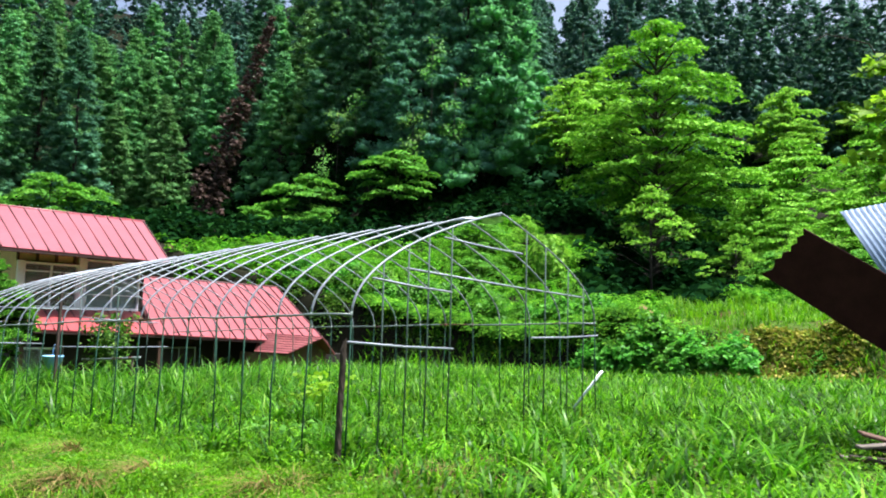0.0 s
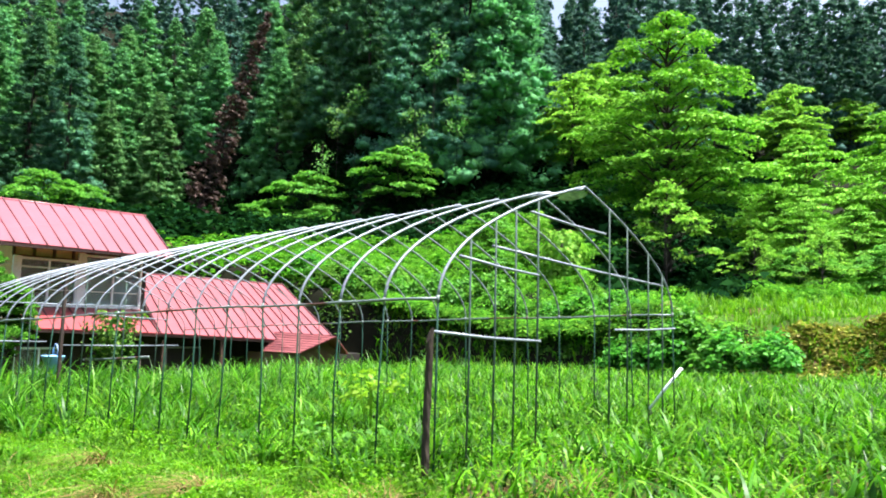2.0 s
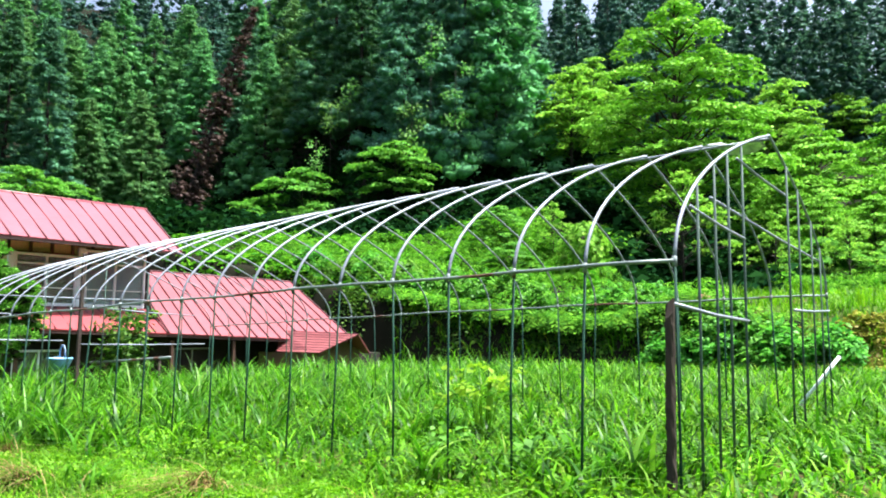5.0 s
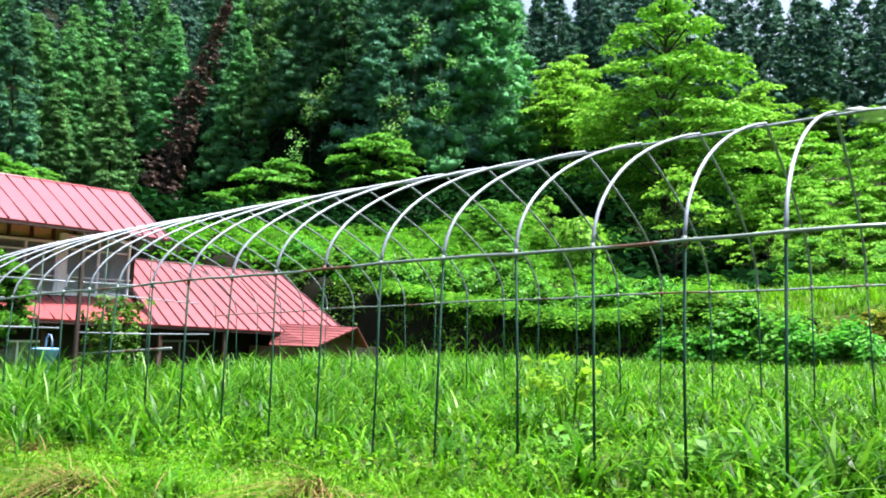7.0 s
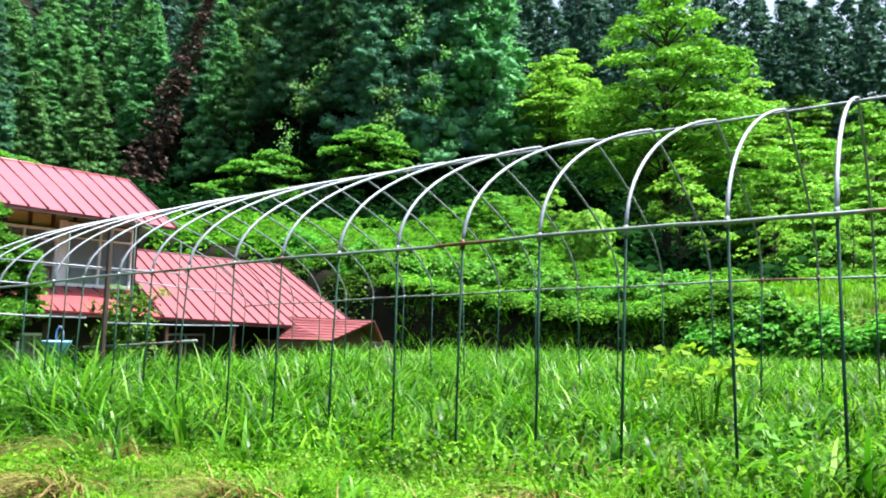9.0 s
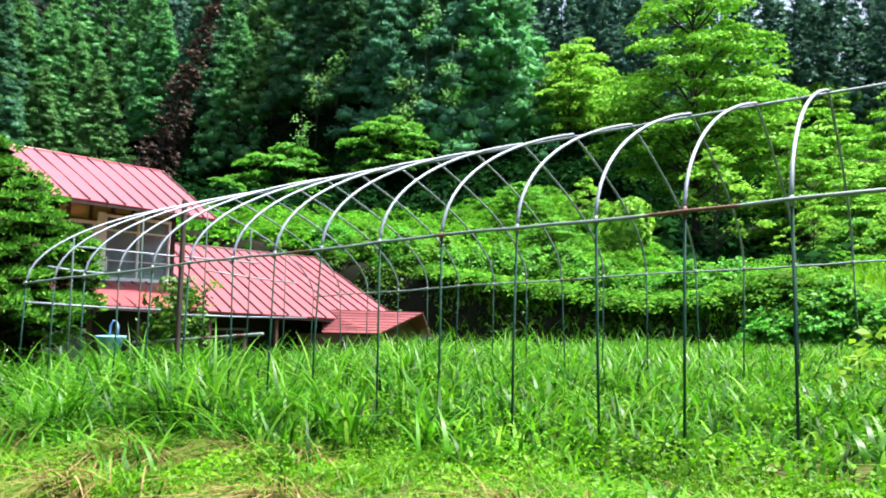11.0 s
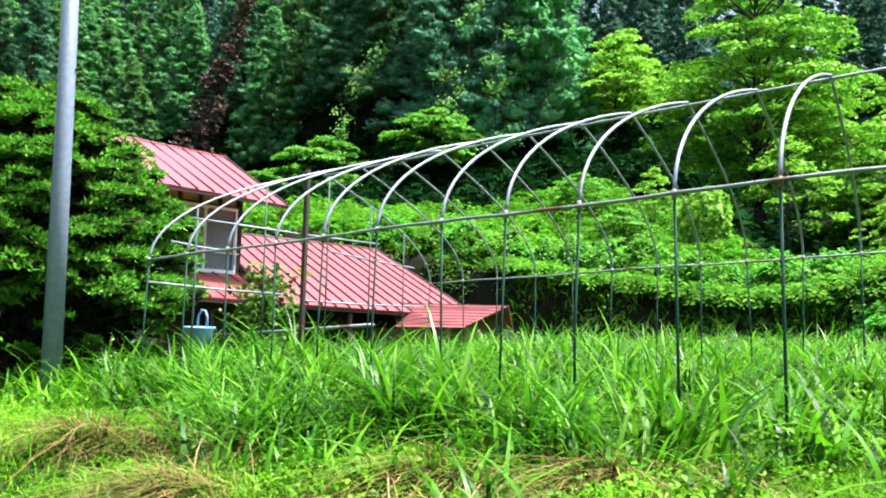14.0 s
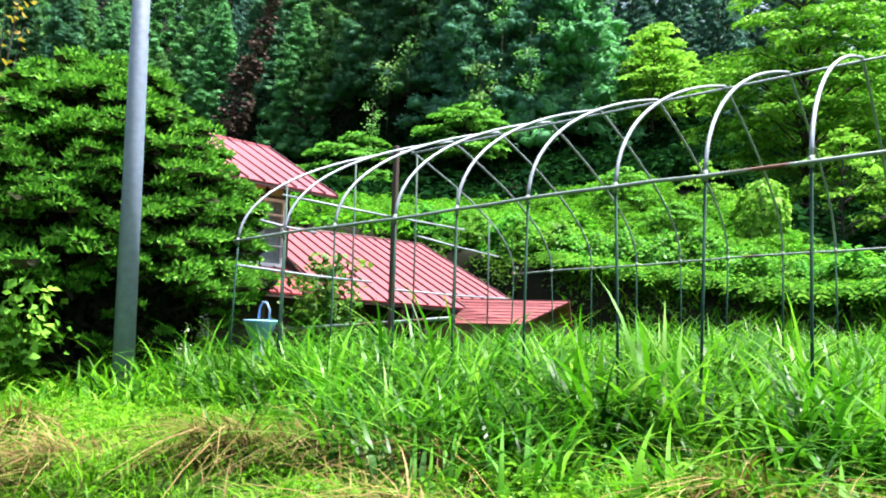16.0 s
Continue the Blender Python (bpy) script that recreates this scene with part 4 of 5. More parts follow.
def tiered_tree(name, h, tiers, per, leaf, material, seed, label, facing=(0.40, -0.92), boughs=7, pad=0.62, category="tree"):
    """A tree of level boughs in tiers; tiers give (height, reach to one side, to the other side, reach in depth) in metres."""
    r = np.random.default_rng(seed)
    t = thing(name, pose(0, 0, -60), label, category)
    side, deep = np.array([facing[0], facing[1], 0]), np.array([-facing[1], facing[0], 0])
    V, F = tube_data([(0, 0, -0.6), (0.15, 0.1, h * 0.3), (-0.1, 0.1, h * 0.65), (0, 0, h * 0.97)], [0.017 * h, 0.012 * h, 0.006 * h, 0.02], 8)
    C, O, R = [], [], []
    for z, ra, rb, rd in tiers:
        n = max(4, int(boughs * (0.5 + 0.08 * max(ra, rb))))
        turn = r.random() * 6.283
        for k in range(n):
            a = turn + 6.283 * (k + 0.8 * r.random()) / n
            u, d = math.cos(a), math.sin(a)
            reach = r.choice((0.62, 0.85, 1.0, 1.08)) * r.uniform(0.93, 1.05) / math.sqrt((u / (rb if u > 0 else ra)) ** 2 + (d / rd) ** 2)
            way = side * u + deep * d
            across = np.array([-way[1], way[0], 0])
            zz = z + r.normal(0, 0.3)
            tip = way * reach + np.array([0, 0, zz])
            z0 = max(0.08 * h, zz - 0.3 * reach - 0.2)
            v2, f2 = tube_data([(0, 0, z0), tuple(way * reach * 0.5 + np.array([0, 0, zz - 0.02 * reach])), tuple(tip)], [0.004 * h, 0.0028 * h, 0.008], 4, cap=False)
            F += [tuple(q + len(V) for q in f) for f in f2]
            V += v2
            for f in np.linspace(0.42, 1, max(2, int(reach * 1.15))):
                for q in ((0,) if f < 0.6 else (-1, 1)):
                    C.append(way * reach * f + across * q * (0.13 * reach * f + 0.15 * r.normal()) + np.array([0, 0, zz + 0.1 * reach * f * (1 - f) - 0.05 * reach * f * f + r.normal(0, 0.06)]))
                    O.append(way)
                    R.append(pad * r.uniform(0.65, 1.25))
    link_mesh("trunk", V, F, M_BARK, t, smooth=True)
    C, O, R = np.array(C), np.array(O), np.array(R)
    n = len(C)
    rho, phi = np.sqrt(r.random((n, per))), r.random((n, per)) * 6.283
    E = np.stack([rho * np.cos(phi), rho * np.sin(phi), 0 * rho], -1)
    off = E * R[:, None, None]
    off[..., 2] = R[:, None] * (0.075 * r.normal(size=rho.shape) - 0.28 * rho ** 2 - 0.22 * (E * O[:, None]).sum(-1))
    N = np.array([0, 0, 1.0]) + 0.35 * E + 0.2 * O[:, None] + 0.35 * r.normal(size=E.shape)
    V, F = leaves_data((C[:, None] + off).reshape(-1, 3), N.reshape(-1, 3), leaf * (0.6 + 0.8 * r.random(n * per)), r, 0.55, 0.1)
    link_mesh("crown", V, F, material, t)
    return t


TIERS = ((16.3, 1.2, 1.4, 1.0), (15.4, 2.4, 2.6, 2.0), (14.3, 3.3, 3.5, 3.0), (12.9, 2.8, 4.0, 3.2), (11.6, 4.6, 5.6, 4.4), (10.4, 5.4, 6.4, 5.2), (9.2, 5.8, 6.8, 5.6), (8.0, 5.8, 7.0, 5.6), (6.8, 5.8, 7.0, 5.4), (5.6, 4.4, 6.8, 4.6),
         (4.4, 1.8, 6.4, 3.4), (3.2, 0.8, 5.6, 2.6))
big = tiered_tree("broadleaf_tree", 16.9, TIERS, 46, 0.29, M_BROAD, 21, "large spreading bright green broadleaf tree with layered branches", boughs=9, pad=0.74)
big.matrix_basis = Matrix.Translation((38.55, 13.5, 4.55))
LIGHT = "light yellow-green broadleaf tree with layered branches before the cedars"
tree = tiered_tree("broadleaf_tree", 9, ((8.8, 1.0, 1.0, 1.0), (8.0, 2.2, 2.1, 2.0), (7.1, 3.0, 3.0, 2.8), (6.2, 3.6, 3.5, 3.2), (5.3, 3.9, 3.8, 3.5), (4.4, 3.9, 3.8, 3.5), (3.5, 3.5, 3.5, 3.4), (2.5, 2.9, 3.0, 2.8)),
                   40, 0.36, M_LIGHT, 26, LIGHT, boughs=8, pad=0.75)
place(tree, 48.3, 25.6, 0.93, first=True)
for x, y, s in ((60.8, 29.6, 0.85), (77.2, 15.7, 1.0), (83.8, 10.8, 0.75), (86.0, 8.6, 0.6), (72.5, 13.5, 0.6), (56.0, 25.0, 0.6)):
    place(tree, x, y, s)
side = tiered_tree("broadleaf_tree", 9, ((8.9, 0.9, 1.0, 0.9), (8.1, 1.9, 2.1, 1.8), (7.2, 2.8, 2.6, 2.6), (6.2, 3.2, 3.6, 3.0), (5.2, 3.9, 3.7, 3.6), (4.2, 4.1, 4.2, 3.8), (3.2, 4.4, 4.2, 4.0), (2.2, 4.0, 4.3, 4.0), (1.3, 3.8, 3.8, 3.6)),
                   46, 0.30, M_BROAD, 22, "bright green broadleaf tree at the foot of the wooded slope", boughs=9, pad=0.7)
place(side, 47.0, 7.3, 1.0, first=True)
for x, y, s in ((41.2, 6.2, 0.62), (43.0, 8.6, 0.66), (38.0, 3.2, 0.48), (44.0, 2.0, 0.8), (40.0, -0.8, 0.6), (43.0, -4.5, 0.85), (36.8, 5.4, 0.5), (52.0, 3.0, 1.0), (37.5, -4.0, 0.6)):
    place(side, x, y, s)
slim = broadleaf("young_tree", 5.8, 3.3, 52, 30, 0.24, M_LIGHT, 23, "slender young tree with open light green crown", low=0.34, flat=0.38, padr=0.13, limbs=35, trunk=0.009)
place(slim, 32.2, 11.0, 1.08, first=True)
for x, y, s in ((33.0, 6.8, 0.6), (26.5, 15.5, 0.5), (31.5, 3.5, 0.6)):
    place(slim, x, y, s)
edge = tiered_tree("edge_shrub", 5.2, ((5.1, 0.9, 0.9, 0.9), (4.6, 2.2, 2.1, 2.0), (4.0, 3.1, 3.0, 2.6), (3.3, 3.7, 3.6, 3.2), (2.6, 3.9, 3.8, 3.4), (1.9, 3.4, 3.3, 3.2), (1.2, 2.6, 2.6, 2.6)), 30, 0.36, M_EDGE, 24,
                   "light green leafy shrub with level branches at the forest edge", boughs=8, pad=0.62, category="shrub")
place(edge, 36.0, 44.8, 1.14, first=True)
for x, y, s in ((36.8, 35.0, 0.92), (14.0, 53.0, 0.7), (17.2, 52.0, 0.75), (20.0, 51.3, 0.55), (31.5, 46.5, 0.5), (33.8, 40.6, 0.5), (33.6, 1.2, 0.5), (34.5, -1.6, 0.55), (34.2, 5.0, 0.5), (22.8, 15.5, 0.34), (28.5, 20.0, 0.45), (36, -5, 0.6)):
    place(edge, x, y, s)
bush = broadleaf("bush", 1.7, 1.25, 42, 38, 0.21, M_SHRUB, 25, "dense green bush on the terrace bank", low=0.05, flat=0.5, padr=0.3, power=0.5, category="bush", limbs=8)
first = True
for k in range(46):
    y = -7 + k * 0.72 + rng.normal(0, 0.25)
    x = (20.0 if y > 7.2 else 18.2) + rng.normal(0, 0.3) - 0.04 * max(y - 3, 0)
    if y < 2.4 and k % 2 or y < 7 and k % 3 == 0:
        continue
    place(bush, x, y, rng.uniform(0.65, 1.05) * (1.0 if y > 7.2 else rng.choice((0.42, 0.6, 0.85)) if y > 2.4 else rng.choice((0.3, 0.42, 0.5))), (0, 0), 0.4, first=first)
    first = False

# leafy spray hanging over the shed
spray = thing("leafy_branch", pose(4.9, -4.3, hz(4.9, -4.3)), "young tree with yellow-green leaves beside the shed", "tree")
r = np.random.default_rng(33)
zb = hz(4.9, -4.3)
V, F = tube_data([(0, 0, -0.2), (0.1, 0.05, 2.2), (0, 0.2, 4.3)], [0.06, 0.045, 0.015], 6)
C = []
for q in range(26):
    a_, z_ = r.random() * 6.283, r.uniform(3.0, 4.6)
    L = r.uniform(0.3, 0.75)
    tip = (L * math.cos(a_), 0.15 + L * math.sin(a_), z_)
    v2, f2 = tube_data([(0, 0.15, z_ - 0.4), (tip[0] * 0.5, tip[1] * 0.5, z_ - 0.05), tip], [0.014, 0.01, 0.004], 4, cap=False)
    F += [tuple(g + len(V) for g in f) for f in f2]
    V += v2
    C += [np.array(tip) * f_ + np.array([0, 0, z_ * (1 - f_)]) for f_ in np.linspace(0.45, 1.05, 9)]
v2, f2 = tube_data([(0, 0.2, 4.0), (-0.25, 0.55, 4.72), (-0.5, 0.95, 4.85), (-0.6, 1.05, 4.75)], [0.014, 0.01, 0.007, 0.003], 4, cap=False)
F += [tuple(g + len(V) for g in f) for f in f2]
V += v2
link_mesh("branches", V, F, M_BARK, spray, smooth=True)
C = np.repeat(np.array(C), 5, 0)
C += r.normal(0, 0.05, C.shape)
V, F = leaves_data(C, np.array([-0.4, -0.2, 0.8]) + 0.5 * r.normal(size=C.shape), 0.10 + 0.06 * r.random(len(C)), r, 0.85, 0.1)
link_mesh("leaves", V, F, M_LIME, spray)

for k in range(8):
    y = 1.9 + k * 0.68 + rng.normal(0, 0.15)
    place(bush, 17.75 + rng.normal(0, 0.2), y, rng.uniform(0.75, 1.0), (0, 0), 0.25)

# the dense clipped-looking evergreen beside the pole
yew = thing("evergreen_tree", pose(0.6, 16.0, hz(0.6, 16.0)), "dense rounded dark green evergreen conifer beside the pole", "tree")
r = np.random.default_rng(31)
YR, YH = 2.2, 4.5


def yew_shape(u):
    return np.interp(u, (0, 0.15, 0.38, 0.55, 0.65, 0.8, 0.93, 1), (0.86, 0.96, 1, 0.93, 0.83, 0.60, 0.30, 0.04))


V, F = tube_data([(0, 0, -0.3), (0, 0, 2), (0, 0, 4.2)], [0.22, 0.15, 0.03], 8)
# level ledges of foliage with dark gaps between them; the lowest part is bare
C, O, W = [], [], []
for u0 in (0.30, 0.385, 0.475, 0.56, 0.645, 0.73, 0.81, 0.885, 0.95):
    n = max(6, int(27 * yew_shape(u0)))
    for k in range(n):
        if r.random() < 0.10:
            continue
        a = 6.283 * (k + 0.7 * r.random()) / n
        u = min(0.98, max(0.24, u0 + 0.034 * r.normal() + 0.02 * math.sin(3 * a + 20 * u0)))
        out = np.array([math.cos(a), math.sin(a), 0])
        R = YR * float(yew_shape(u)) * r.uniform(0.88, 1.10)
        for f in (0.72, 0.86, 1.0):
            for q in (-1, 0, 1) if f > 0.8 else (0,):
                C.append(out * R * f + np.array([-out[1], out[0], 0]) * q * r.uniform(0.10, 0.2) + np.array([0, 0, 0.1 + u * (YH - 0.3) - 0.16 * (f - 0.72) * R + r.normal(0, 0.085)]))
                O.append(out)
                W.append(r.uniform(0.12, 0.22))
for k in range(60):
    a, u = r.random() * 6.283, r.uniform(0.05, 0.28)
    out = np.array([math.cos(a), math.sin(a), 0])
    C.append(out * YR * float(yew_shape(u)) * r.uniform(0.75, 0.98) + np.array([0, 0, 0.1 + u * (YH - 0.3)]))
    O.append(out)
    W.append(r.uniform(0.06, 0.12))
C, O, W = np.array(C), np.array(O), np.array(W)
n = len(C)
for k in range(0, n, 9):
    v2, f2 = tube_data([(0, 0, max(0.4, C[k, 2] - 0.6)), tuple(C[k])], [0.05, 0.012], 4, cap=False)
    F += [tuple(q + len(V) for q in f) for f in f2]
    V += v2
link_mesh("trunk", V, F, M_BARK, yew, smooth=True)
per = 110
rho, phi = np.sqrt(r.random((n, per))), r.random((n, per)) * 6.283
E = np.stack([rho * np.cos(phi), rho * np.sin(phi), 0.5 * (1 - rho ** 2) * r.random((n, per)) - 0.12], -1)
P = C[:, None] + E * W[:, None, None] * np.array([1.15, 1.15, 1.0])
way = O[:, None] * 0.45 + np.array([0, 0, 0.4]) + 0.45 * E + 0.5 * r.normal(size=P.shape)
way = way / np.linalg.norm(way, axis=2, keepdims=True) * 0.085 * (0.6 + 0.8 * r.random((n, per, 1)))
leaf_side = np.cross(way, r.normal(size=P.shape) + O[:, None])
leaf_side = leaf_side / np.linalg.norm(leaf_side, axis=2, keepdims=True) * 0.018
V1, F1 = sprays_data(P.reshape(-1, 3), way.reshape(-1, 3), leaf_side.reshape(-1, 3))
# dark flat leaves added below each ledge, blocking light for shaded undersides
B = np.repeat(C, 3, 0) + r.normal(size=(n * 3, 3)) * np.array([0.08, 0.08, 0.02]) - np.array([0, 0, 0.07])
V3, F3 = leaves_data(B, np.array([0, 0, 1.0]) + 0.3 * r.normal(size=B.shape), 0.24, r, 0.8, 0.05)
# dark inner shell: crown shade put into the leaf colour
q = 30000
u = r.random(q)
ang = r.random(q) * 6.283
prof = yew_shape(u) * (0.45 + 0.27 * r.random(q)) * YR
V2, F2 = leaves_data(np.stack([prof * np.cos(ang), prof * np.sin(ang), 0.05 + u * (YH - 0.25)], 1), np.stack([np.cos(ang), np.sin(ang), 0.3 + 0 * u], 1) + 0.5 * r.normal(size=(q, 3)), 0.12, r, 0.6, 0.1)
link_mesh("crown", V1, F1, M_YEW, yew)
link_mesh("inner_foliage", np.concatenate([V2, V3]), np.concatenate([F2, F3 + len(V2)]), M_INNER_SHADE, yew)


def leafy_plant(name, x, y, stems, h, spread, leaf, material, label, category, seed, per=14, droop=0.4, z=None, low=0.25):
    """A plant of several stems with leaves along each of them."""
    r = np.random.default_rng(seed)
    t = thing(name, pose(x, y, hz(x, y) if z is None else z), label, category)
    P, N = [], []
    for q in range(stems):
        a = r.random() * 6.283
        L, hh = spread * (0.3 + 0.7 * r.random()), h * (0.5 + 0.5 * r.random())
        tip = np.array([L * math.cos(a), L * math.sin(a), hh])
        mid = np.array([tip[0] * 0.4, tip[1] * 0.4, hh * 0.75])
        tube("stem", [(0.05 * math.cos(a), 0.05 * math.sin(a), -0.1), tuple(mid), tuple(tip)], [0.010, 0.007, 0.003], M_BARK if h > 1.4 else M_WEED, t, 4)
        f = r.uniform(low, 1.05, per)[:, None]
        c = 2 * f * (1 - f) * mid * 1.2 + f * f * tip + r.normal(0, leaf * 0.55, (per, 3))
        P.append(c)
        N.append(np.array([math.cos(a) * droop, math.sin(a) * droop, 0.8]) + 0.45 * r.normal(size=(per, 3)))
    P, N = np.concatenate(P), np.concatenate(N)
    V, F = leaves_data(P, N, leaf * (0.6 + 0.8 * r.random(len(P))), r, 0.7, 0.1)
    link_mesh("leaves", V, F, material, t)
    return t


leafy_plant("climbing_shrub", 5.5, 16.5, 40, 2.95, 0.8, 0.14, M_CLIMB, "straggling green climbing shrub in front of the house eave", "shrub", 51, 55)
leafy_plant("broad_weed", 2.3, 3.0, 14, 0.84, 0.6, 0.10, M_LIME, "tall weed with a flat spray of yellow-green leaves in the field", "weed", 52, 9, 0.2, low=0.86)
leafy_plant("broad_weed", 0.55, 2.3, 11, 0.30, 0.3, 0.085, M_SHRUB, "low weed with large bright green leaves in the field", "weed", 56, 8, 0.2)
leafy_plant("tall_weed", -0.85, 14.4, 22, 1.15, 0.5, 0.12, M_BROAD, "tall light green weed with drooping leaves by the evergreen", "weed", 53, 14, 0.6)
leafy_plant("broad_weed", 0.25, 1.15, 7, 0.32, 0.3, 0.09, M_SHRUB, "spreading weed with large bright green leaves in the field", "weed", 54, 7, 0.2)
leafy_plant("yellow_sapling", 0.4, 18.7, 22, 6.0, 0.5, 0.13, M_YELLOW, "slim sapling with yellow leaves behind the evergreen", "tree", 55, 16, 0.3)
leafy_plant("white_flower", 0.5, 13.6, 5, 0.8, 0.2, 0.035, M_PETAL, "weed with small white flower heads in the grass", "flower", 60, 7, 0.1)


def vine_mound(x, y, h, rad, seed):
    """A stump smothered by a climber: dark core, leaves in hanging layers, a tuft of shoots on top."""
    r = np.random.default_rng(seed)
    t = thing("vine_covered_stump", pose(x, y, hz(x, y)), "tall stump smothered in bright light green climbing vine", "vine")
    tube("stump", [(0, 0, -0.3), (0.05, 0, h * 0.5), (0, 0.05, h * 0.9)], [0.16, 0.12, 0.07], M_BARK, t, 7)
    n = 1500
    u, a = r.random(n), r.random(n) * 6.283
    env = rad * np.interp(u, (0, 0.2, 0.6, 0.85, 1), (0.75, 0.9, 1, 0.8, 0.25)) * (1 + 0.2 * np.sin(3 * a + 5 * u) + 0.15 * np.sin(7 * a - 9 * u))
    P = np.stack([env * np.cos(a), env * np.sin(a), 0.1 + u * h], 1) * (1 - 0.12 * r.random((n, 1)))
    N = np.stack([np.cos(a), np.sin(a), 0.7 + 0 * a], 1) + 0.45 * r.normal(size=(n, 3))
    V, F = leaves_data(P, N, 0.24 * (0.6 + 0.8 * r.random(n)), r, 0.75, 0.1)
    link_mesh("leaves", V, F, M_LIGHT, t)


vine_mound(24.3, 12.75, 2.5, 0.95, 71)


# creepers on the front cedars
def creeper(x, y, top, long, seed):
    r = np.random.default_rng(seed)
    z0 = hz(x, y)
    t = thing("creeper", pose(x, y, z0), "light green creeper climbing a cedar trunk", "creeper", "creepers on the cedars")
    H = top - z0
    tube("stem", [(0, 0, -0.2), (0.2, 0.1, H * 0.5), (0, 0, H)], [0.025, 0.02, 0.012], M_BARK, t, 5)
    n = int(75 * long)
    k = r.integers(0, 7, n)
    c = r.normal(size=(7, 3)) * np.array([0.55, 0.55, 0]) + np.stack([np.zeros(7), np.zeros(7), H - long * r.random(7)], 1)
    P = c[k] + r.normal(size=(n, 3)) * np.array([0.3, 0.3, 0.25])
    V, F = leaves_data(P, np.array([-0.5, -0.5, 0.8]) + 0.4 * r.normal(size=(n, 3)), 0.22 * (0.6 + 0.8 * r.random(n)), r, 0.65, 0.1)
    link_mesh("leaves", V, F, M_SHRUB, t)


for k, (x, y, top, long) in enumerate(((37.6, 43.2, 20.2, 3), (38.6, 42.0, 22.0, 2.0), (38.6, 34.9, 19.2, 4.0), (39.8, 34.0, 25.3, 4), (40.4, 31.9, 21.5, 5), (36.2, 43.4, 16.5, 2.5))):
    creeper(x, y, top, long, 80 + k)
# bare patches on the terrace bank
def bare_patch(cx, cy, rx, ry, lift, material, label):
    V, F = [(cx, cy, hz(cx, cy) + lift + 0.12)], []
    for q in range(26):
        a = q * 2 * math.pi / 26
        k = 0.8 + 0.2 * math.sin(3 * a + 1) + 0.12 * math.sin(7 * a)
        x, y = cx + rx * k * math.cos(a), cy + ry * k * math.sin(a)
        V.append((x, y, hz(x, y) + lift - 0.08))
        F.append((0, q + 1, (q + 1) % 26 + 1))
    tagged(link_mesh("clay_patch", V, F, material, smooth=True), label, "soil", kind="structure")


bare_patch(21.0, 6.5, 0.5, 0.6, 0.28, M_CLAY, "low heap of bare reddish clay on the terrace")
bare_patch(18.0, 1.0, 0.35, 0.55, 0.05, M_CLAY, "bare pinkish clay showing through dry grass on the bank")


# ---- low vegetation ----
def scatter(n, x0, x1, y0, y1, r):
    return r.uniform(x0, x1, n), r.uniform(y0, y1, n)


def blades_data(x, y, h, w, r, arch=0.5, seg=3, turn=None, lift=0.0):
    """Arching blades of grass, rooted on the ground."""
    n = len(x)
    a = r.random(n) * 6.283 if turn is None else turn
    d = np.stack([np.cos(a), np.sin(a)], 1)
    s = np.stack([-np.sin(a), np.cos(a)], 1)
    bend = arch * (0.35 + r.random(n) * 1.0)
    z0 = height(x, y) - 0.02 + lift
    rows = []
    for k in range(seg + 1):
        f = k / seg
        o = h * bend * f ** 2
        zz = h * (f - 0.42 * bend * f ** 2.4)
        ww = w * (1 - f ** 1.6) * 0.5 + 0.0006
        base = np.stack([x + d[:, 0] * o, y + d[:, 1] * o, z0 + zz], 1)
        sd = np.stack([s[:, 0] * ww, s[:, 1] * ww, 0 * ww], 1)
        rows += [base - sd, base + sd]
    V = np.stack(rows, 1).reshape(-1, 3)
    b0 = (np.arange(n) * 2 * (seg + 1))[:, None]
    F = np.concatenate([b0 + np.array([[2 * k, 2 * k + 1, 2 * k + 3, 2 * k + 2]]) for k in range(seg)], 1).reshape(-1, 4)
    return V, F


def low_stuff(name, V, F, material, label, category):
    return tagged(link_mesh(name, V, F, material), label, category, kind="stuff")


def mounds(n, x0, x1, y0, y1, keep, per, rad, tallness, leaf, r):
    """Low leafy mounds with gaps between them."""
    cx, cy = scatter(n, x0, x1, y0, y1, r)
    m_ = keep(cx, cy) & (wave(cx, cy, 0.9, 9) > -0.42)
    cx, cy = cx[m_], cy[m_]
    q = len(cx)
    R = rad * (0.5 + 0.9 * r.random(q))
    H = tallness * (0.35 + 0.65 * r.random(q)) * (0.6 + 0.5 * wave(cx, cy, 2.2, 3))
    D = r.normal(size=(q, per, 3))
    D[..., 2] = np.abs(D[..., 2]) * 0.9
    D /= np.linalg.norm(D, axis=2, keepdims=True)
    D *= (0.75 + 0.25 * r.random((q, per, 1)))
    px, py = cx[:, None] + D[..., 0] * R[:, None], cy[:, None] + D[..., 1] * R[:, None]
    P = np.stack([px, py, height(px, py) + 0.05 + D[..., 2] * np.maximum(H, 0.12 * tallness)[:, None]], -1)
    N = D * np.array([0.8, 0.8, 1.0]) + np.array([0, 0, 0.35]) + 0.35 * r.normal(size=D.shape)
    return leaves_data(P.reshape(-1, 3), N.reshape(-1, 3), leaf * (0.6 + 0.8 * r.random(q * per)), r, 0.62, 0.14)


r = np.random.default_rng(41)
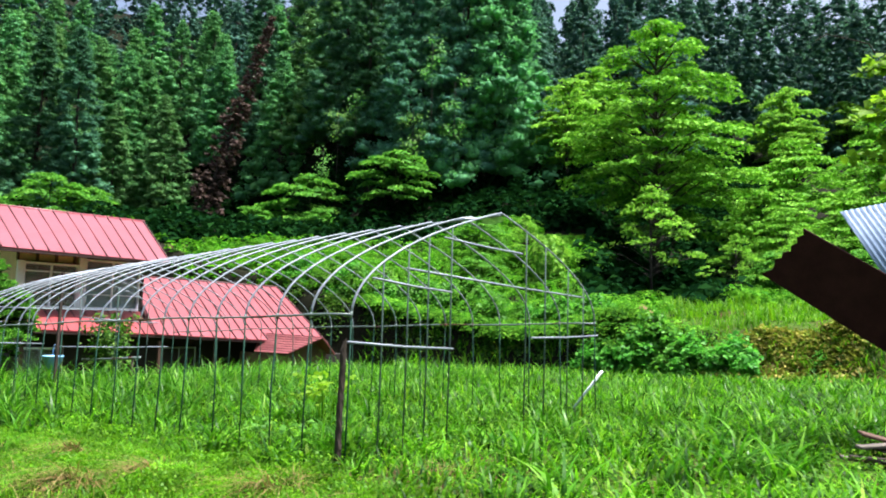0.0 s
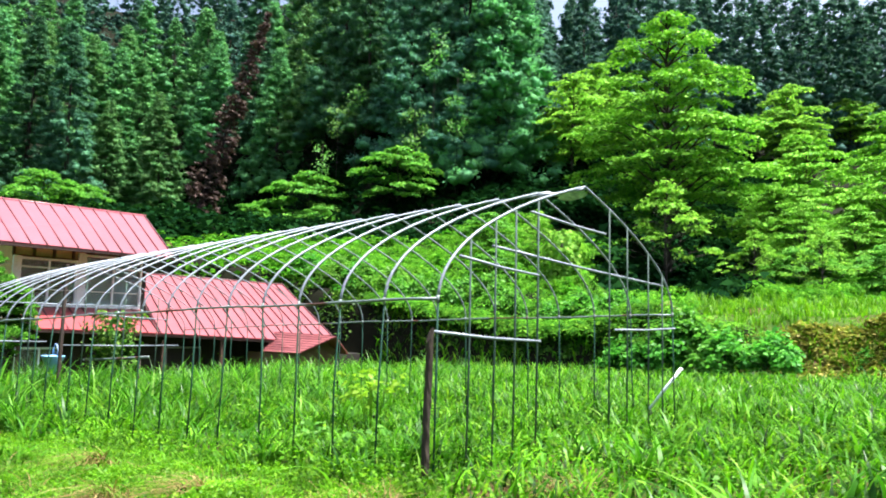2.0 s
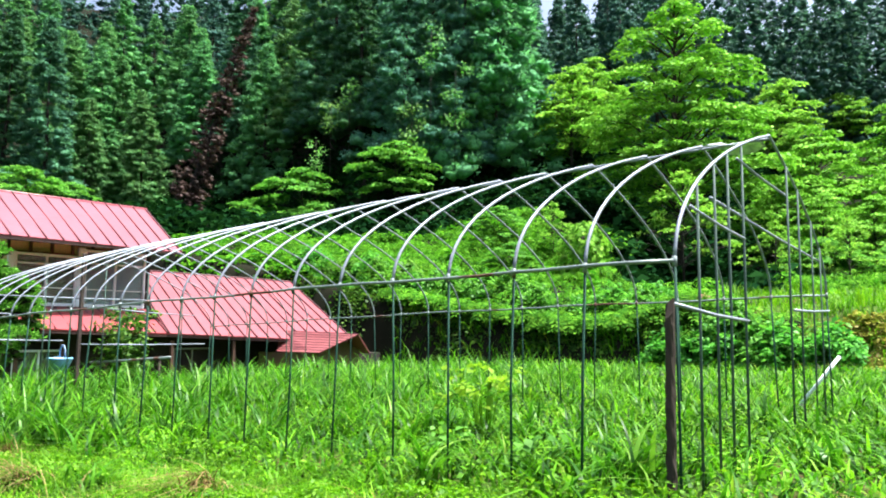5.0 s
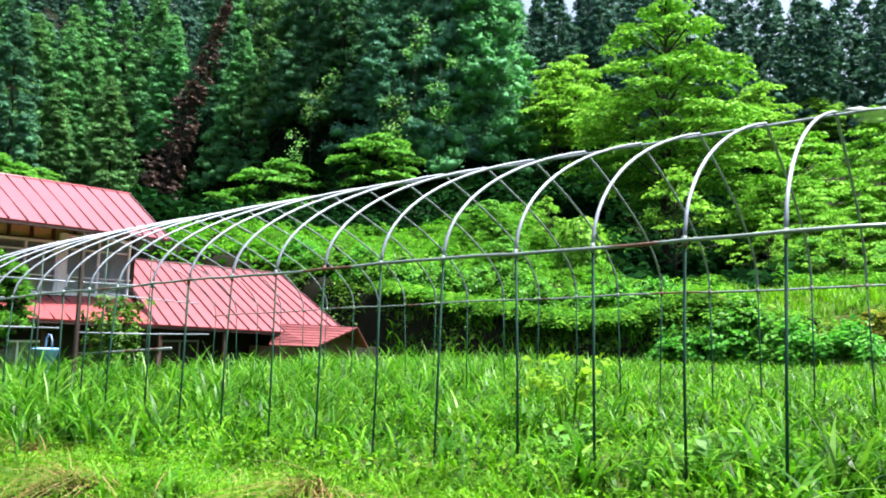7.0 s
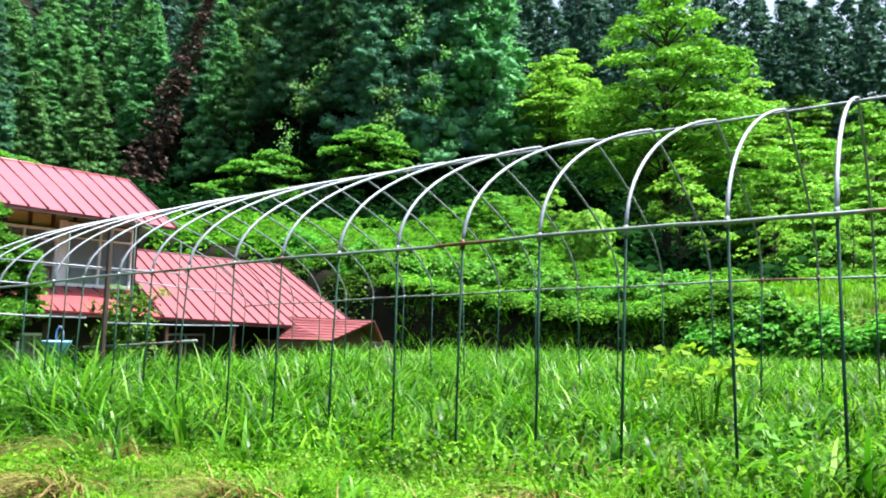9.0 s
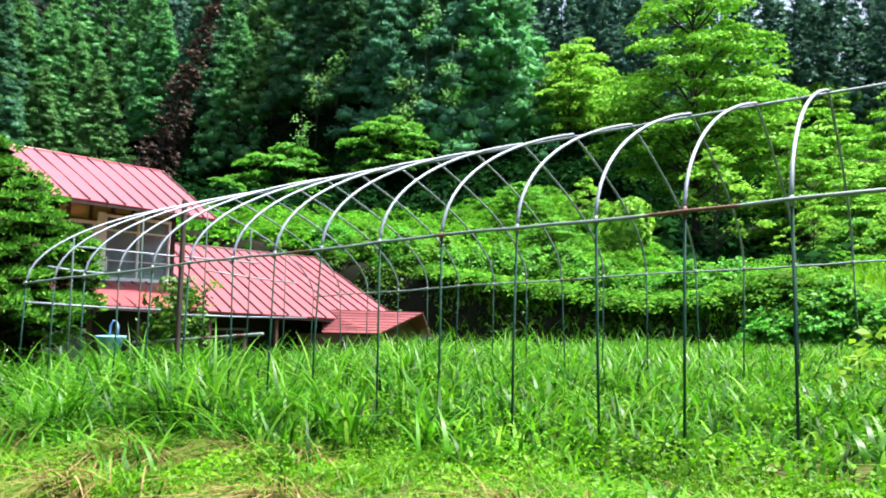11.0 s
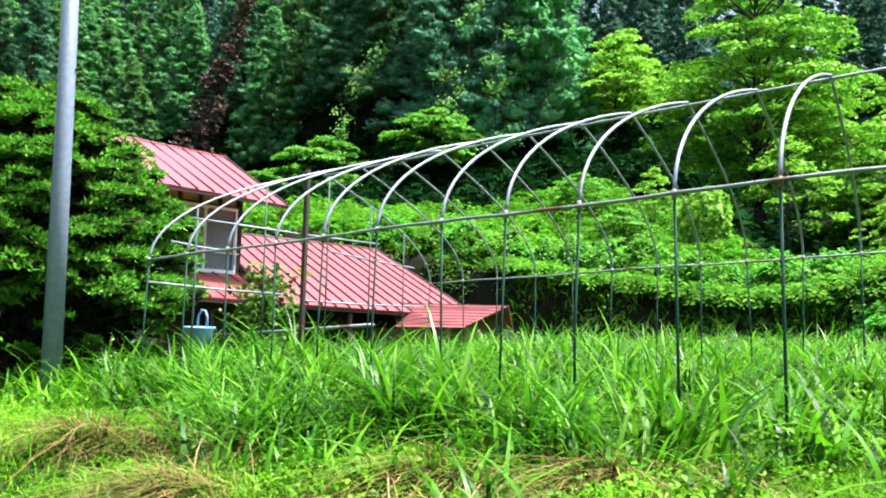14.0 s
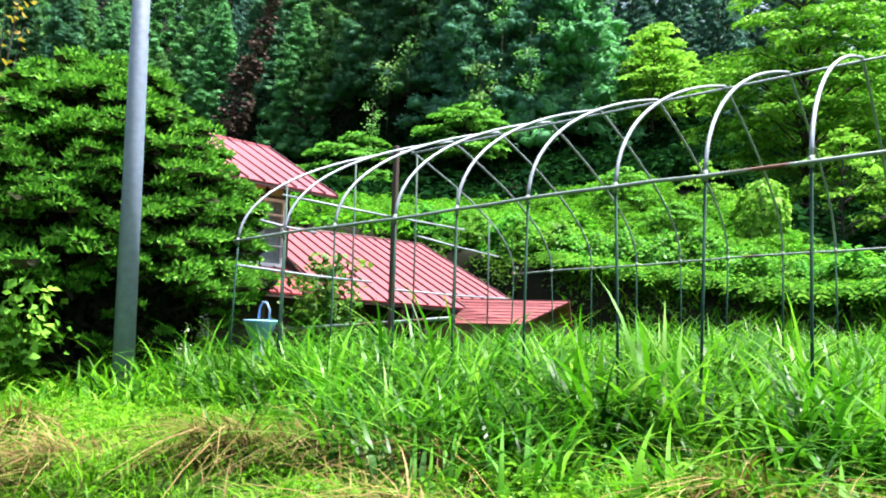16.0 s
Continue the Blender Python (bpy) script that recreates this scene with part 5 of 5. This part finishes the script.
# field grass
x, y = scatter(95000, -2.3, 18.5, -6, 17.5, r)
dist = np.hypot(x + 4.4, y - 1.0)
lush = 0.5 + 0.5 * wave(x, y, 0.9, 2)
clear = np.hypot(x - 3.25, y + 4.15) > 0.7
m_ = clear & (r.random(len(x)) < np.clip(1.25 - dist / 26, 0.35, 1) * (0.5 + 0.65 * lush))
x, y = x[m_], y[m_]
tall = 0.5 + 0.5 * wave(x, y, 0.9, 2)
base = 0.22 + 0.2 * smooth((y - 3) / 6) + 0.14 * smooth((x - 2) / 5) + 0.16 * tall + 0.07 * wave(x, y, 0.3, 1)
h = base * (0.5 + 0.75 * r.random(len(x))) * (0.22 + 0.78 * smooth((x + 1.15 + 0.5 * smooth((y - 4) / 3)) / 1.2))
w = 0.016 + 0.014 * r.random(len(x)) + 0.0016 * np.hypot(x + 4.4, y - 1)
V, F = blades_data(x, y, h, w, r, 1.05, 3)
low_stuff("field_grass", V, F, M_GRASS, "lush green knee-high grass over the field", "grass")
# tall arching grass in tufts
cx, cy = scatter(2600, -2.0, 12, -4.2, 15.5, r)
near = scatter(150, -2.1, -0.3, 5.8, 9.6, r)
cx, cy = np.concatenate([cx, near[0]]), np.concatenate([cy, near[1]])
dense = 0.07 + 0.38 * smooth((cx - 1.0) / 2) * (0.35 + 0.65 * smooth((cy - 3) / 4))
for gx0, gy0, sx, sy, much in ((0.3, 1.0, 0.6, 0.8, 0.75), (-1.0, 8.1, 0.7, 1.4, 0.95), (0.3, 10.3, 1.3, 2.2, 0.85), (0.9, 5.8, 0.7, 0.5, 0.5), (-0.6, 4.0, 0.25, 0.3, 0.6), (2.4, -3.2, 1.0, 0.7, 0.6), (0.2, 13.2, 1.2, 0.8, 0.8), (1.4, 7.6, 0.5, 0.5, 0.6), (-1.6, 8.2, 0.3, 0.4, 0.9), (-1.7, 7.2, 0.3, 0.45, 0.9), (-1.0, 7.3, 0.5, 0.6, 0.9), (-1.2, 6.5, 0.25, 0.3, 0.6), (-0.3, 12.6, 0.5, 0.5, 0.7)):
    dense = np.maximum(dense, much * np.exp(-((cx - gx0) / sx) ** 2 - ((cy - gy0) / sy) ** 2))
keep = (r.random(len(cx)) < dense * (0.7 + 0.5 * wave(cx, cy, 0.45, 7))) & (np.hypot(cx - 3.1, cy + 4.1) > 1.0)
cx, cy = cx[keep], cy[keep]
k = 19
x = (cx[:, None] + r.normal(0, 0.10, (len(cx), k))).ravel()
y = (cy[:, None] + r.normal(0, 0.10, (len(cy), k))).ravel()
hh = np.repeat((0.45 + 0.35 * smooth((cy - 4) / 4)) * (0.62 + 0.38 * smooth((cx + 1.5) / 1.2)) * (0.7 + 0.5 * r.random(len(cx))), k) * (0.55 + 0.6 * r.random(len(x)))
V, F = blades_data(x, y, hh * 1.2, (0.026 + 0.026 * r.random(len(x))) * (0.7 + 0.3 * smooth((x + 1.7) / 1.4)), r, 1.1, 6)
low_stuff("tall_grass", V, F, M_REED, "tufts of tall arching broad-bladed grass", "grass")
# short bank grass and weeds
x, y = scatter(85000, -3.2, -0.3, -3.5, 14.5, r)
m_ = r.random(len(x)) < (0.7 + 0.5 * wave(x, y, 0.5, 1)) * (1 - 0.35 * smooth((wave(x, y, 0.35, 6) - 0.05) / 0.35))
x, y = x[m_], y[m_]
V, F = blades_data(x, y, (0.06 + 0.14 * r.random(len(x))) * (1 + 0.6 * wave(x, y, 0.3, 3)), 0.007 + 0.008 * r.random(len(x)), r, 1.3, 2)
low_stuff("bank_grass", V, F, M_WEED, "short yellow-green grass on the roadside bank", "grass")
xa, ya = scatter(60000, -3.1, -0.3, -3.5, 13, r)
xb, yb = scatter(32000, -0.6, 7, -5, 13, r)
x, y = np.concatenate([xa, xb]), np.concatenate([ya, yb])
m_ = r.random(len(x)) < 0.25 + 0.75 * (wave(x, y, 0.6, 5) > 0.05)
x, y = x[m_], y[m_]
z = height(x, y) + 0.02 + np.where(x < -0.6, 0.10, 0.2) * r.random(len(x)) ** 1.3
V, F = leaves_data(np.stack([x, y, z], 1), np.array([0, 0, 1.0]) + 0.6 * r.normal(size=(len(x), 3)), np.where(x < -0.6, 0.018, 0.035) * (0.7 + 1.1 * r.random(len(x))), r, 0.6, 0.12)
V2, F2 = mounds(2300, -2.9, -0.6, -1, 12.5, lambda x, y: wave(x, y, 0.4, 2) > -0.15, 26, 0.13, 0.17, 0.030, r)
V, F = np.concatenate([V, V2]), np.concatenate([F, F2 + len(V)])
low_stuff("weeds", V, F, M_WEED, "low broad-leaved weeds among the grass", "weeds")
# dry straw patches
S = [(17.9, 0.2, 1.3), (18.1, 1.6, 1.0), (17.8, -1.2, 0.8), (-1.97, 9.6, 0.42), (-2.39, 10.4, 0.35), (-1.59, 9.3, 0.25), (-1.66, 8.6, 0.3), (-1.25, 6.1, 0.28), (-1.74, 7.1, 0.4), (-1.5, 10.3, 0.3), (-2.3, 8.2, 0.4), (-1.32, 6.5, 0.28), (1.0, 7.4, 0.25), (3.6, 6.9, 0.22),
     (-1.44, 1.0, 0.2), (0.36, -1.0, 0.3), (-1.96, 1.4, 0.2), (6.1, -1.1, 0.3), (3.5, -4.3, 0.6), (-0.9, -0.2, 0.25), (-1.9, 4.4, 0.28), (-2.2, 5.4, 0.25)]
x = np.concatenate([r.normal(a, c * 0.3, int(620 * c)) for a, b, c in S])
y = np.concatenate([r.normal(b, c * 0.4, int(620 * c)) for a, b, c in S])
xs, ys = scatter(4200, -3.0, -0.9, -3, 13, r)
m_ = r.random(len(xs)) < smooth((wave(xs, ys, 0.35, 6) - 0.05) / 0.4)
x, y = np.concatenate([x, xs[m_]]), np.concatenate([y, ys[m_]])
V, F = blades_data(x, y, 0.12 + 0.2 * r.random(len(x)), 0.004 + 0.006 * r.random(len(x)), r, 1.7, 4)
# hay tussocks hanging down the bank
cx = np.array([-1.97, -2.39, -1.6, -1.68, -1.3, -1.74, -2.3, -1.45, -1.5, -1.96, -1.9, -2.2, -2.1, -1.3, -2.5, -1.2])
cy = np.array([9.6, 10.4, 9.2, 8.5, 6.1, 7.1, 8.1, 6.5, 1.0, 1.4, 4.4, 5.4, 11.4, 2.9, 6.6, -0.3])
k = 130
x = (cx[:, None] + r.normal(0, 0.09, (len(cx), k))).ravel()
y = (cy[:, None] + r.normal(0, 0.14, (len(cx), k))).ravel()
turn = math.pi + 0.75 * r.normal(size=len(x)) + np.repeat(0.5 * r.normal(size=len(cx)), k)
lift = 0.08 * np.exp(-((x - np.repeat(cx, k)) / 0.12) ** 2 - ((y - np.repeat(cy, k)) / 0.2) ** 2)
V2, F2 = blades_data(x, y, 0.16 + 0.24 * r.random(len(x)), 0.006 + 0.008 * r.random(len(x)), r, 2.2, 4, turn, lift)
V, F = np.concatenate([V, V2]), np.concatenate([F, F2 + len(V)])
low_stuff("dry_straw", V, F, M_STRAW, "flattened patches of dry brown straw", "straw")


# ---- undergrowth over the slope ----
def on_slope(x, y):
    rad = np.hypot(x, y)
    th = np.degrees(np.arctan2(x, y))
    hollow = (rad > 25.5 + 0.8 * wave(x, y, 1.5, 4)) & (th > 65.5 + 0.7 * wave(rad, rad * 0, 2)) & (th < 79)
    return (rad < np.where(th < 50, 40.5, np.where(th > 60, 37, 42)) + 1.5 * wave(x, y, 3, 1)) & ~hollow & (x > 19.1 - 0.04 * np.clip(y - 3, 0, 30)) & ((y > 6.5 + wave(x, x * 0, 2)) | (x > 27)) | (rad > 30) & (rad < 46) & (x > 2) & (x <= 18.6)


def fronds(n, x0, x1, y0, y1, keep, r, per=7, long=0.95, stem=(0.15, 0.9), lean=(0, 0)):
    """Plants with arching compound leaves: pairs of leaflets along each leaf stalk."""
    cx, cy = scatter(n, x0, x1, y0, y1, r)
    m_ = keep(cx, cy)
    cx, cy = cx[m_], cy[m_]
    q = len(cx)
    a = (6.283 * (np.arange(per) / per)[None] + r.random((q, 1)) * 6.283 + 0.35 * r.normal(size=(q, per)))[..., None]
    L = long * (0.55 + 0.6 * r.random((q, 1, 1))) * (0.75 + 0.4 * r.random((q, per, 1)))
    rise = 0.35 + 0.5 * r.random((q, per, 1))
    f = np.repeat(np.linspace(0.28, 1.0, 6), 2)[None, None]
    sgn = np.tile([1, -1], 6)[None, None]
    ca, sa = np.cos(a) + lean[0], np.sin(a) + lean[1]
    z0 = (height(cx, cy) + stem[0] + (stem[1] - stem[0]) * r.random(q))[:, None, None]
    C = np.stack([cx[:, None, None] + ca * L * f, cy[:, None, None] + sa * L * f, z0 + L * (rise * f - (0.35 + rise * 0.75) * f ** 2.2)], -1)
    slope = rise - (0.35 + rise * 0.75) * 2.2 * f ** 1.2
    fwd = np.stack([ca + 0 * f, sa + 0 * f, slope], -1)
    sd = np.stack([-sa + 0 * f, ca + 0 * f, 0 * f * ca], -1) * sgn[..., None]
    l = (0.29 * L * (1 - 0.55 * np.abs(f - 0.5)))[..., None] * (0.8 + 0.4 * r.random((q, per, 12, 1)))
    D = (sd * 0.85 + fwd * 0.45 + np.array([0, 0, -0.12]) + 0.12 * r.normal(size=C.shape)) * l
    B = (fwd * 0.9 - sd * 0.4 + 0.15 * r.normal(size=C.shape)) * l * 0.17
    return sprays_data(C.reshape(-1, 3), D.reshape(-1, 3), B.reshape(-1, 3))


V5, F5 = fronds(4000, 18.4, 44, 2, 34, lambda x, y: on_slope(x, y) & (np.hypot(x, y) < 42) & (wave(x, y, 0.9, 9) > -0.3), r, 7, 0.68)
V6, F6 = fronds(470, 17.9, 19.4, 3.4, 19, lambda x, y: np.abs(x - 18.55 + 0.04 * np.clip(y - 3, 0, 30)) < 0.5, r, 7, 0.66, (0.15, 0.5), (-0.3, -0.15))
low_stuff("slope_fronds", np.concatenate([V5, V6]), np.concatenate([F5, F6 + len(V5)]), M_FROND, "bright green plants with large feathered leaves over slope and bank", "undergrowth")
V, F = mounds(4800, 2, 50, -14, 46, on_slope, 24, 0.62, 1.25, 0.36, r)
V3, F3 = mounds(1350, 15.5, 19.8, 2.4, 26, lambda x, y: np.abs(x - 18.35 + 0.04 * np.clip(y - 3, 0, 30)) < 0.45, 26, 0.35, 0.4, 0.17, r)
V4, F4 = mounds(900, 17.2, 18.9, -8, 4.2, lambda x, y: r.random(len(x)) < 0.8 * smooth((3.8 - y) / 3), 34, 0.42, 0.7, 0.15, r)
low_stuff("dry_weeds", V4, F4, M_DRYWEED, "half-withered yellowish weeds over the terrace bank", "undergrowth")
low_stuff("bank_creepers", V3, F3, M_CLIMB, "dark green creeping plants over the terrace bank", "undergrowth")
# where the dark leaves stand in for shade under cedars and big tree
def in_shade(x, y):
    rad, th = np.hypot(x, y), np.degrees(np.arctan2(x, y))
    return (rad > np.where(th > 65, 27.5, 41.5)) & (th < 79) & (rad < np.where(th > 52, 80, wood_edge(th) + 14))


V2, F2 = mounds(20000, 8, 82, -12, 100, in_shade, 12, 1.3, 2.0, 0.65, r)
low_stuff("forest_understorey", V2, F2, M_UNDER, "ferns and seedlings under the cedars, darkened for canopy shade", "undergrowth")
low_stuff("hillside_undergrowth", V, F, M_VINE, "bright green leafy undergrowth over the slope", "undergrowth")
# short grass on the terrace
x, y = scatter(15000, 17.6, 30, -12, 8.5, r)
V, F = blades_data(x, y, (0.18 + 0.3 * r.random(len(x))) * (1.2 + 0.9 * wave(x, y, 0.8, 2)), 0.03 + 0.03 * r.random(len(x)), r, 0.7, 2)
low_stuff("terrace_grass", V, F, M_WEED, "bright short grass on the terrace above the bank", "grass")
